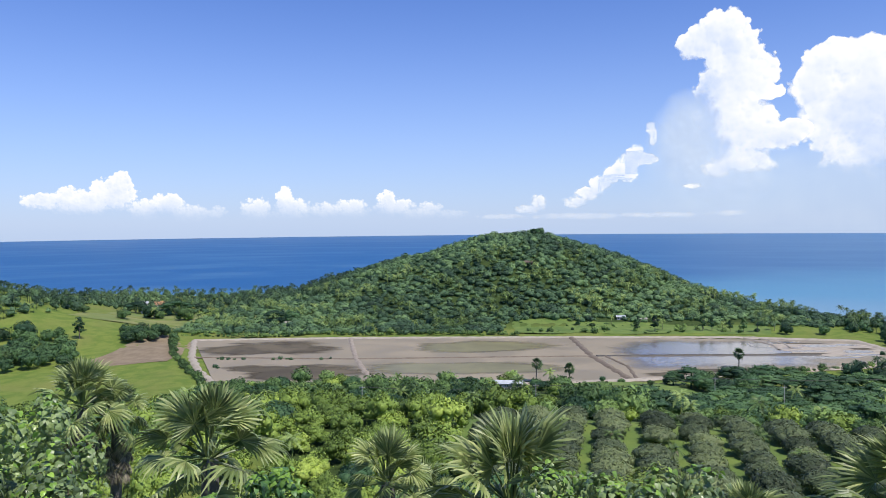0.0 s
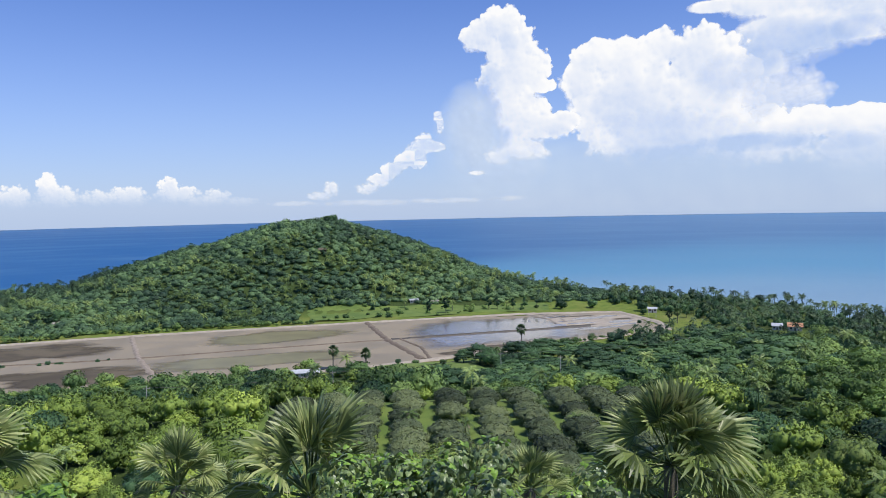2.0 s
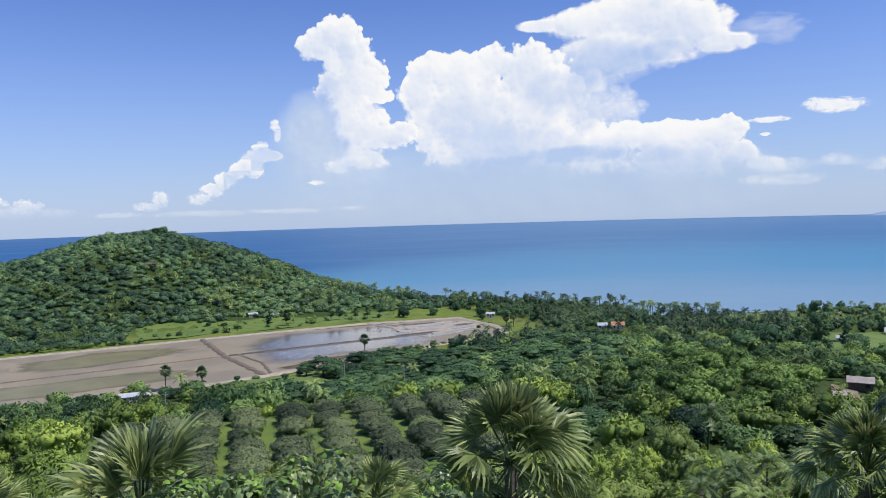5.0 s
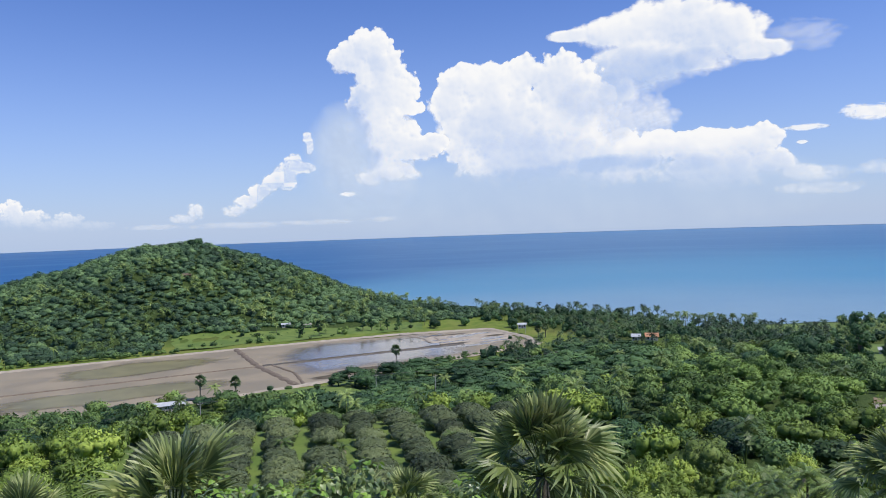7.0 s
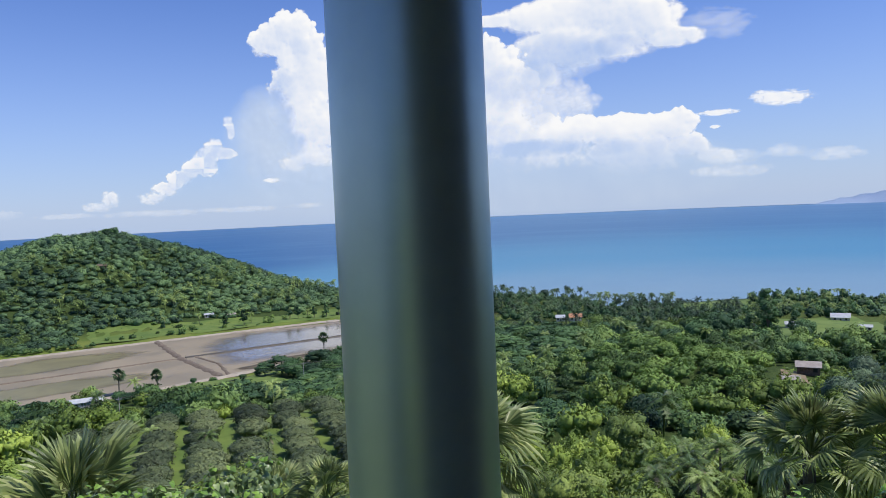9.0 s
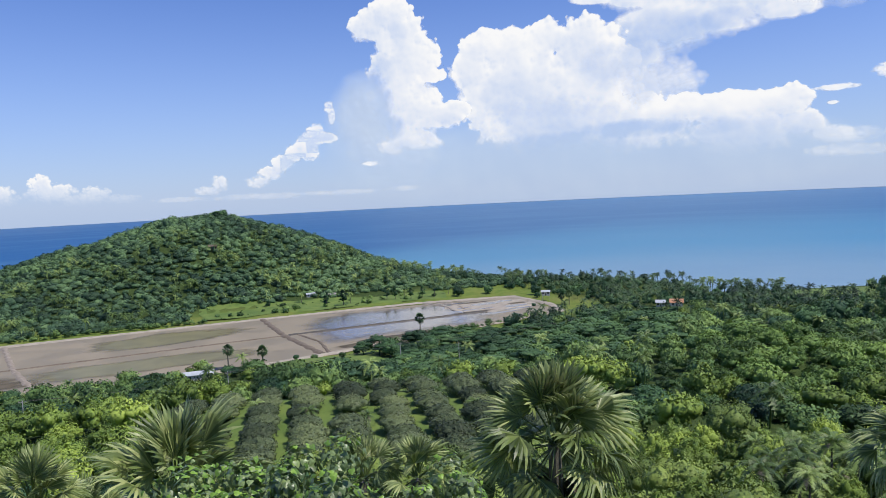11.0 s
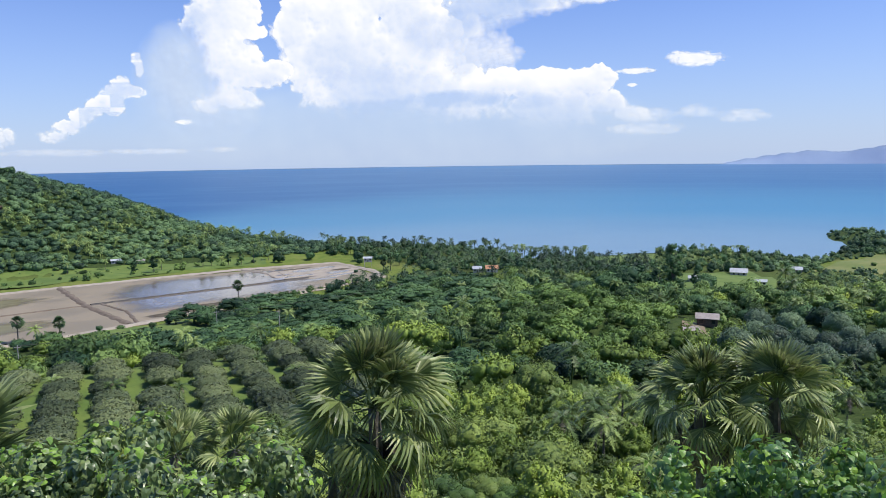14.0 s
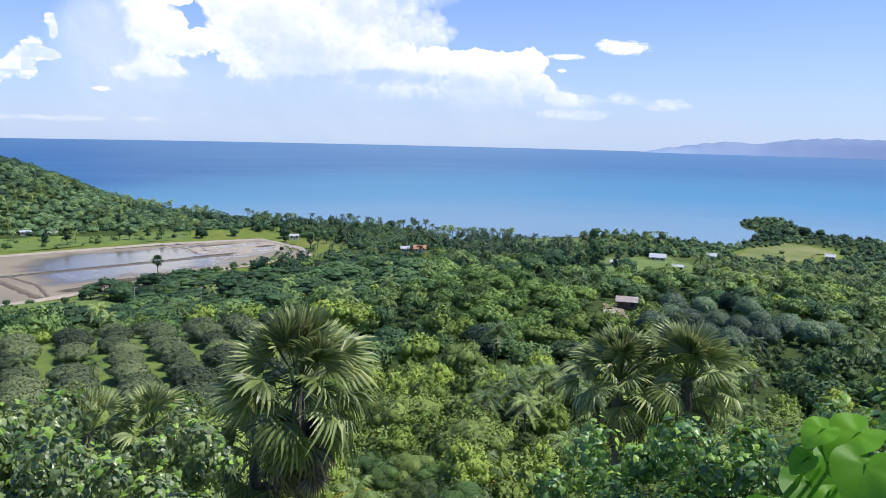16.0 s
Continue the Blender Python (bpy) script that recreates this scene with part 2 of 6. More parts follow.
def cloud_material(name, puffs, ragged=0.55, scale=0.8, soft=0.16, veil=0.0, glow=1.19, tone=(0.99, 0.99, 1.0, 1.0), base=(1.0, 7.0), shade_spots=(), low_soft=0.8, wisp=0.0):
    """Cumulus on a sky backdrop: heaps given by azimuth, elevation and half sizes in degrees, swollen into rounded
    billows, with sunlit and shaded sides painted into the glow. Shade spots: the same with the depth of a
    painted grey shade and the share by which the cloud thins out in it."""
    k = Mat(name)
    uv = k.n("UVMap").outputs[0]

    def moved(where, offset):
        return k.n("VectorMath", i0=where, i1=offset).outputs[0]

    def ellipse(where, az, el, rx, ry):
        q = k.n("VectorMath", i0=where, i1=(1 / rx, 1 / ry, 0.0), i2=(-az / rx, -el / ry, 0.0))
        q.operation = "MULTIPLY_ADD"
        e = k.n("VectorMath", i0=q.outputs[0], i1=q.outputs[0])
        e.operation = "DOT_PRODUCT"
        return k.math("SUBTRACT", 1.0, e.outputs["Value"])

    def heap(where):
        total = None
        for puff in puffs:
            one = ellipse(where, *puff)
            total = one if total is None else k.math("SMOOTH_MAX", total, one, 0.55)
        return total

    def billows(where):
        """Rounded swellings at three sizes."""
        bend = k.n("TexNoise", Scale=scale * 1.3, Detail=4.0, Vector=where).outputs[1]
        bent = k.mix(0.3 / scale, where, k.n("VectorMath", i0=bend, i1=(-0.5, -0.5, -0.5)).outputs[0], "ADD")
        total = 0.0
        for size, share in ((1.0, 0.9), (2.3, 0.5), (5.2, 0.17)):
            cell = k.n("TexVoronoi", Scale=scale * size, Vector=bent)
            cell.feature, cell.voronoi_dimensions = "SMOOTH_F1", "2D"
            cell.inputs["Smoothness"].default_value = 0.5
            total = k.math("MULTIPLY_ADD", k.math("SUBTRACT", 0.42, cell.outputs["Distance"]), share, total)
        return total

    towards = moved(uv, (0.14 / scale, 0.2 / scale, 0.0))
    field, sunward = heap(uv), heap(moved(uv, (0.55, 0.75, 0.0)))
    bil, bil_sun = billows(uv), billows(towards)
    d = k.math("MULTIPLY_ADD", bil, ragged * 1.5, field)
    if wisp:
        drawn = k.n("VectorMath", i0=uv, i1=(0.55, 1.5, 0.0))
        drawn.operation = "MULTIPLY"
        streaks = k.noise(scale * 1.4, 7.0, 0.62, drawn.outputs[0], 0.8)
        d = k.math("MULTIPLY_ADD", k.math("SUBTRACT", streaks, 0.5), wisp * 2.4, d)
    el = k.n("SeparateXYZ", Vector=uv).outputs[1]
    foot = k.span(el, base[0], base[1])
    slope = k.math("MINIMUM", k.math("MAXIMUM", k.math("SUBTRACT", field, sunward), -0.7), 0.6)
    width = k.math("MULTIPLY_ADD", k.math("SUBTRACT", 1.0, foot), low_soft, soft)
    width = k.math("ADD", width, k.span(slope, -0.25, -0.65, 0.0, low_soft * 0.6))
    alpha = k.math("DIVIDE", d, width, clamp=True)
    lit = k.math("MULTIPLY_ADD", slope, 0.3, k.math("MULTIPLY_ADD", foot, 0.12, 0.5))
    rim = k.span(d, 1.0, 0.1)
    lit = k.math("MULTIPLY_ADD", k.math("SUBTRACT", bil, bil_sun), k.math("MULTIPLY_ADD", rim, 0.75, 0.22), lit)
    lit = k.math("MULTIPLY_ADD", k.math("SUBTRACT", k.noise(scale * 0.3, 2.0, 0.45, uv), 0.5), 0.9, lit)
    lit = k.math("MULTIPLY_ADD", rim, 0.32, lit)  # sunlit rims
    fade = k.math("MULTIPLY", alpha, k.math("MULTIPLY_ADD", foot, veil, 1.0 - veil))
    for az, h, rx, ry, depth, thin in shade_spots:
        e = k.span(k.math("MULTIPLY_ADD", bil, 0.35, ellipse(uv, az, h, rx, ry)), 0.0, 0.9)
        lit = k.math("SUBTRACT", lit, k.math("MULTIPLY", e, depth))
        fade = k.math("MULTIPLY", fade, k.math("MULTIPLY_ADD", e, -thin, 1.0))
    lit = k.math("ADD", lit, 0.0, clamp=True)
    c = k.mix(lit, rgb(0.50, 0.63, 0.90), tone)
    em = k.n("Emission", Color=c, Strength=glow)
    clear = k.n("BsdfTransparent")
    mx = k.n("MixShader", i0=fade, i1=clear.outputs[0], i2=em.outputs[0])
    k.t.links.new(mx.outputs[0], k.out.inputs[0])
    return k.m


GROUND = ground_material()
SEA = sea_material()

# ---- shape helpers ----
RNG = np.random.default_rng(7)


def fast_mesh(name, v, f, mats=(), smooth=False, normals=None):
    """A mesh from arrays of corners and triangles, with soft normals where they are given."""
    v, f = np.asarray(v, np.float32), np.asarray(f, np.int32)
    me = bpy.data.meshes.new(name)
    me.vertices.add(len(v))
    me.vertices.foreach_set("co", v.ravel())
    me.loops.add(f.size)
    me.loops.foreach_set("vertex_index", f.ravel())
    me.polygons.add(len(f))
    me.polygons.foreach_set("loop_start", np.arange(0, f.size, 3, dtype=np.int32))
    me.polygons.foreach_set("use_smooth", np.full(len(f), smooth))
    me.update(calc_edges=True)
    me.validate()
    if normals is not None:
        me.attributes.new("custom_normal", "FLOAT_VECTOR", "POINT").data.foreach_set("vector", np.asarray(normals, np.float32).ravel())
        me.update()
    for m in mats:
        me.materials.append(m)
    return me


def part(name, geo, material, parent=None, label="", smooth=False):
    """Links one mesh, given as a bmesh or as (corners, triangles), under a thing or a part."""
    if isinstance(geo, bmesh.types.BMesh):
        me = bpy.data.meshes.new(name)
        geo.to_mesh(me)
        geo.free()
        me.materials.append(material)
        if smooth:
            me.polygons.foreach_set("use_smooth", np.full(len(me.polygons), True))
    elif isinstance(geo, bpy.types.Mesh):
        me = geo
    else:
        me = fast_mesh(name, geo[0], geo[1], (material,), smooth, geo[2] if len(geo) > 2 else None)
    ob = new(name, me)
    ob.parent = parent
    if label:
        ob["label"] = label
    return ob


def unit(n):
    return n / (np.linalg.norm(n, axis=-1, keepdims=True) + 1e-9)


def own_normals(v, f):
    """The normals of the corners, from the triangles round them."""
    v, f = np.asarray(v, float), np.asarray(f, int)
    face = np.cross(v[f[:, 1]] - v[f[:, 0]], v[f[:, 2]] - v[f[:, 0]])
    return unit(np.stack([np.bincount(f.ravel(), np.repeat(face[:, k], 3), len(v)) for k in range(3)], 1))


def join(pieces):
    """Joins shapes given as corners and triangles, or as corners, triangles and normals."""
    pieces = list(pieces)
    soft = any(len(p) > 2 for p in pieces)
    vs, fs, ns, k = [], [], [], 0
    for p in pieces:
        vs.append(np.asarray(p[0], float))
        fs.append(np.asarray(p[1], int) + k)
        if soft:
            ns.append(p[2] if len(p) > 2 else own_normals(p[0], p[1]))
        k += len(p[0])
    return (np.concatenate(vs), np.concatenate(fs)) + ((np.concatenate(ns),) if soft else ())


def turned(geo, x=0.0, y=0.0, z=0.0, rz=0.0, s=1.0, sz=None):
    sz = s if sz is None else sz
    c, q = math.cos(rz), math.sin(rz)

    def spun(v):
        return np.stack([v[:, 0] * c - v[:, 1] * q, v[:, 0] * q + v[:, 1] * c, v[:, 2]], 1)
    out = (spun(np.array(geo[0], float) * (s, s, sz)) + (x, y, z), geo[1])
    return out + ((unit(spun(np.asarray(geo[2]) / (s, s, sz))),) if len(geo) > 2 else ())


def ico(sub):
    bm = bmesh.new()
    bmesh.ops.create_icosphere(bm, subdivisions=sub, radius=1.0)
    v = np.array([p.co for p in bm.verts])
    f = np.array([[p.index for p in q.verts] for q in bm.faces])
    bm.free()
    return v, f


ICO0, ICO1, ICO2 = ico(0), ico(1), ico(2)


def tube(points, radii, sides=7):
    """A tapered tube along a line of points."""
    p = np.asarray(points, float)
    n = len(p)
    v, f = [], []
    for i in range(n):
        d = p[min(i + 1, n - 1)] - p[max(i - 1, 0)]
        d /= np.linalg.norm(d) + 1e-9
        a = np.cross(d, (0.31, 0.95, 0.05))
        a /= np.linalg.norm(a) + 1e-9
        b = np.cross(d, a)
        for j in range(sides):
            w = 2 * math.pi * j / sides
            v.append(p[i] + radii[i] * (a * math.cos(w) + b * math.sin(w)))
    for i in range(n - 1):
        for j in range(sides):
            q, r = i * sides + j, i * sides + (j + 1) % sides
            f += [(q, r, r + sides), (q, r + sides, q + sides)]
    v.append(p[-1])
    for j in range(sides):
        f.append(((n - 1) * sides + j, (n - 1) * sides + (j + 1) % sides, len(v) - 1))
    return np.array(v), np.array(f)


def box(x0, y0, z0, x1, y1, z1):
    v = [(x, y, z) for z in (z0, z1) for y in (y0, y1) for x in (x0, x1)]
    f = [(0, 2, 1), (1, 2, 3), (4, 5, 6), (5, 7, 6), (0, 1, 4), (1, 5, 4), (2, 6, 3), (3, 6, 7), (0, 4, 2), (2, 4, 6), (1, 3, 5), (3, 7, 5)]
    return np.array(v, float), np.array(f)


def leaf_cards(rng, centre, normal, size, long=1.5, tilt=0.6, corners=4):
    """Small three- or four-cornered sprays of leaves, lying roughly along the crown's skin."""
    n = len(centre)
    nn = normal + rng.normal(0, tilt, (n, 3))
    nn /= np.linalg.norm(nn, axis=1)[:, None]
    a = np.cross(nn, rng.normal(0, 1, (n, 3)))
    a /= np.linalg.norm(a, axis=1)[:, None]
    b = np.cross(nn, a)
    s = size * rng.uniform(0.6, 1.35, (n, 1))
    droop = nn * s * 0.3
    if corners == 3:
        q = np.stack([centre - a * s * 0.6, centre + a * s * 0.6 - droop * 0.5, centre + b * s * 0.9 + droop * 0.5], 1)
        return q.reshape(-1, 3), np.arange(n * 3).reshape(-1, 3)
    q = np.stack([centre - a * s * long * 0.5, centre - b * s * 0.42 + droop, centre + a * s * long * 0.5, centre + b * s * 0.42 + droop], 1)
    f = np.arange(n)[:, None] * 4
    return q.reshape(-1, 3), np.concatenate([f + (0, 1, 2), f + (0, 2, 3)])


def crown(rng, lobes, count, size, core=ICO2, rough=0.16, tilt=0.4, core_scale=0.86, side=None, corners=3, whole=0.2):
    """A crown of several rounded lobes with a skin of leaf sprays that breaks up their outline; the sprays take the light as the lobes do."""
    lobes = np.asarray(lobes, float)
    pieces = []
    area = (lobes[:, 3] * lobes[:, 4] + lobes[:, 4] * lobes[:, 5] + lobes[:, 3] * lobes[:, 5])
    heart_of = np.average(lobes[:, :3], axis=0, weights=area) - (0, 0, 0.25 * lobes[:, 5].max())
    spread = np.abs(lobes[:, :3] - heart_of).max(0) + lobes[:, 3:].mean(0)
    for lobe, share in zip(lobes, (np.where(np.arange(len(area)) == 0, 1.6, 0.93) if len(area) > 5 else 1.0) * area / area.sum()):
        ph = rng.uniform(0, 6.28, 6)

        def swell(d):
            return 1 + rough * (np.sin(3.1 * d[:, 0] + ph[0] + 2 * d[:, 2]) + np.sin(4.3 * d[:, 1] + ph[1]) + np.sin(5.2 * d[:, 2] + ph[2] + 3 * d[:, 0])
                                + 0.9 * np.sin(7 * d[:, 0] + ph[3]) * np.sin(7 * d[:, 1] + ph[4])) * 0.55

        def skin(d, p):
            return unit((1.1 - whole) * unit(d / lobe[3:]) + whole * unit((p - heart_of) / spread ** 2))
        heart = core if not pieces else (side or ICO1)
        v = heart[0] * swell(heart[0])[:, None]
        inner = core_scale * (0.84 if not pieces and len(lobes) > 5 else 1.0)
        v = v * lobe[3:] * inner + lobe[:3]
        pieces.append((v, heart[1], skin(heart[0], v)))
        n = max(4, int(count * share))
        d = unit(rng.normal(0, 1, (n, 3)))
        d[:, 2] = np.where(d[:, 2] < -0.35, -d[:, 2], d[:, 2])
        c = d * lobe[3:] * (swell(d) * rng.uniform(0.88, 1.1, n))[:, None] + lobe[:3]
        cards = leaf_cards(rng, c, unit(d / lobe[3:]), size, tilt=tilt, corners=corners)
        pieces.append((*cards, np.repeat(unit(skin(d, c) + rng.normal(0, 0.25, (n, 3))), corners, axis=0)))
    return join(pieces)


def round_lobes(rng, r, h, n, low=0.35):
    """Lobes of a rounded broad crown of radius r and height h whose foot is at z = 0."""
    out = [(0, 0, h * 0.5, r * 0.72, r * 0.72, h * 0.48)]
    for i in range(n):
        a, q = 2.4 * i + rng.uniform(-0.5, 0.5), rng.uniform(0.35, 0.7) * r
        z = h * rng.uniform(low, 0.78) * (1.1 - 0.35 * q / r)
        s = r * rng.uniform(0.3, 0.5)
        out.append((q * math.cos(a), q * math.sin(a), z, s, s, s * rng.uniform(0.65, 0.95)))
    return out


def tier_lobes(rng, r, h, n):
    """Flat spreading tiers, as on rain trees and acacias."""
    out = []
    for i in range(n):
        a, q = 2.4 * i + rng.uniform(-0.6, 0.6), (i / n) ** 0.6 * r * 0.8
        s = r * rng.uniform(0.3, 0.45)
        out.append((q * math.cos(a), q * math.sin(a), h * (0.95 - 0.4 * (q / r) ** 2) - rng.uniform(0, 0.2) * h, s, s, s * 0.34))
    return out


def dome_lobes(rng, r, h, n):
    """A close, even dome with low swellings, as on well-kept mango trees."""
    out = [(0, 0, h * 0.45, r * 0.9, r * 0.9, h * 0.5)]
    for i in range(n):
        a, u = 2.4 * i + rng.uniform(-0.2, 0.2), (i + 0.5) / n
        q, s = r * 0.78 * math.sqrt(u), r * rng.uniform(0.22, 0.34)
        out.append((q * math.cos(a), q * math.sin(a), h * (0.28 + 0.5 * math.sqrt(max(0.0, 1.0 - 0.95 * u))), s, s, s * 0.8))
    return out


def plume_lobes(rng, r, h, n):
    """Leaning feathery plumes, as on bamboo and tall thin trees."""
    out = []
    for i in range(n):
        a, q = 2.4 * i, r * rng.uniform(0.1, 0.75)
        s = r * rng.uniform(0.15, 0.27)
        z = h * rng.uniform(0.2, 0.93) * (1 - 0.3 * q / r)
        out.append((q * math.cos(a), q * math.sin(a), z, s, s, s * rng.uniform(1.2, 2.3)))
    return out


def trunk_geo(rng, h, r, spread, limbs=4):
    """A tapered, slightly bent trunk with a few limbs that run up into the crown."""
    bend = rng.uniform(-0.06, 0.06, 2) * h
    pieces = [tube([(0, 0, -0.8), (bend[0] * 0.4, bend[1] * 0.4, h * 0.45), (bend[0], bend[1], h)], [r * 1.25, r, r * 0.6], 6)]
    for i in range(limbs):
        a = 2.4 * i + rng.uniform(0, 1)
        q = spread * rng.uniform(0.4, 0.7)
        pieces.append(tube([(bend[0] * 0.6, bend[1] * 0.6, h * 0.6), (q * 0.5 * math.cos(a), q * 0.5 * math.sin(a), h * 0.95),
                            (q * math.cos(a), q * math.sin(a), h * 1.25)], [r * 0.55, r * 0.4, r * 0.15], 5))
    return join(pieces)


def feather_palm(rng, fronds=16, length=3.6, leaflets=9, lean=0.9):
    """The head of a coconut palm: arching fronds with hanging leaflets, head at the origin."""
    pieces = []
    for i in range(fronds):
        a = 2.4 * i + rng.uniform(-0.2, 0.2)
        rise = 1.15 - 1.75 * (i / fronds) + rng.uniform(-0.12, 0.12)
        ln = length * rng.uniform(0.85, 1.1)
        t = np.linspace(0, 1, leaflets + 1)
        r = ln * (t * math.cos(rise * 0.8) * 0.9 + 0.1 * t)
        z = ln * (math.sin(rise) * t - lean * 0.62 * t * t)
        dirv, side = np.array([math.cos(a), math.sin(a), 0]), np.array([-math.sin(a), math.cos(a), 0])
        p = r[:, None] * dirv + z[:, None] * (0, 0, 1.0)
        v, f = [], []
        for s in (-1, 1):
            for j in range(leaflets):
                w = ln * 0.31 * math.sin(math.pi * min(1, 0.18 + 0.8 * (j + 0.5) / leaflets))
                tip = (p[j] + p[j + 1]) / 2 + s * side * w * 0.82 + dirv * w * 0.45 - np.array([0, 0, w * rng.uniform(0.25, 0.6)])
                k = len(v)
                v += [p[j], p[j + 1], tip]
                f.append((k, k + 1, k + 2))
        pieces.append((np.array(v), np.array(f)))
    return join(pieces)


def fan_leaf(rng, radius, segments=26, sweep=4.6, droop=0.35, petiole=1.0):
    """One palmate leaf: a stalk along +x and a pleated fan of pointed segments with split, drooping tips."""
    v, f = [], []
    base = np.array([petiole, 0, 0.0])
    for i in range(segments):
        a = sweep * ((i + 0.5) / segments - 0.5)
        wa = sweep / segments * 0.56
        ln = radius * (1.0 - 0.28 * (abs(a) / (sweep / 2)) ** 2) * rng.uniform(0.9, 1.06)
        fall = droop * rng.uniform(0.5, 1.5)

        def at(r, da, lift):
            w = a + da
            return base + np.array([r * math.cos(w), r * math.sin(w), lift - 0.25 * r * abs(math.sin(a * 0.5)) - fall * max(0, r / radius - 0.45) ** 2 * radius * 2.2])
        k = len(v)
        v += [at(0.02, 0, 0), at(ln * 0.56, -wa, -0.025 * radius), at(ln * 0.56, wa, -0.025 * radius), at(ln * 0.55, 0, 0.03 * radius),
              at(ln * 0.82, -wa * 0.45, 0), at(ln * 0.82, wa * 0.45, 0), at(ln, wa * 0.1, 0)]
        f += [(k, k + 1, k + 3), (k, k + 3, k + 2), (k + 1, k + 4, k + 3), (k + 3, k + 5, k + 2), (k + 3, k + 4, k + 5), (k + 4, k + 6, k + 5)]
    return np.array(v), np.array(f)


def placed_leaf(geo, az, pitch, roll=0.0, at=(0, 0, 0)):
    m = Matrix.Rotation(az, 3, "Z") @ Matrix.Rotation(-pitch, 3, "Y") @ Matrix.Rotation(roll, 3, "X")
    return geo[0] @ np.array(m).T + at, geo[1]


def fan_heads(rng, radius, petiole, leaves=30, dead=14):
    """The head of a fan palm: green fans with their stalks, from upright to hanging, and a skirt of dry fans."""
    green, dry = [], []
    for i in range(leaves):
        u = i / leaves
        az = 2.4 * i + rng.uniform(-0.25, 0.25)
        pitch = 1.52 - 2.6 * u ** 1.35 + rng.uniform(-0.2, 0.2)
        pl = petiole * rng.uniform(0.8, 1.2) * (0.8 + 0.35 * u)
        leaf = fan_leaf(rng, radius * rng.uniform(0.85, 1.12), 22, rng.uniform(3.0, 4.2), 0.12 + 1.2 * u ** 1.3, pl)
        root = (0.1 * math.cos(az), 0.1 * math.sin(az), 0.25 - 0.4 * u)
        stalk = tube([(0, 0, 0), (pl * 0.5, 0, 0.03), (pl, 0, 0)], [0.045, 0.03, 0.018], 4)
        green.append(join([placed_leaf(leaf, az, pitch, rng.uniform(-0.9, 0.9), root), placed_leaf(stalk, az, pitch, 0, root)]))
    for i in range(dead):
        az = 2.4 * i + 0.9
        leaf = fan_leaf(rng, radius * rng.uniform(0.6, 0.95), 18, rng.uniform(1.8, 2.8), 0.9, petiole * 0.8)
        dry.append(placed_leaf(leaf, az, rng.uniform(-1.4, -0.75), rng.uniform(-0.7, 0.7), (0.12 * math.cos(az), 0.12 * math.sin(az), -0.3 - 0.06 * i)))
    return green, dry


# ---- the lie of the land ----


def smooth(v, a, b):
    t = np.clip((np.asarray(v, float) - a) / (b - a), 0, 1)
    return t * t * (3 - 2 * t)


SHORE_AZ = (-180, -70, -30, -17, -10, 0, 15, 22, 27, 30, 36, 42.5, 44.5, 49, 55, 60.5, 63.5, 66.0, 66.8, 67.3, 68.3, 69.8, 71, 78, 95, 180)
SHORE_D = (1400, 1250, 1120, 940, 1000, 1050, 1000, 850, 750, 730, 708, 668, 615, 630, 665, 690, 672, 662, 690, 760, 870, 850, 790, 770, 1200, 1400)
POND = (-196.0, 398.0, 300.0, 558.0)


def shore(az):
    return np.interp(az, SHORE_AZ, SHORE_D)


def wobble(x, y):
    return (np.sin(x * 0.031 + 1.3) * np.sin(y * 0.027 + 0.4) + 0.5 * np.sin(x * 0.083 + y * 0.05) + 0.35 * np.sin(y * 0.11 - x * 0.07 + 2.0))


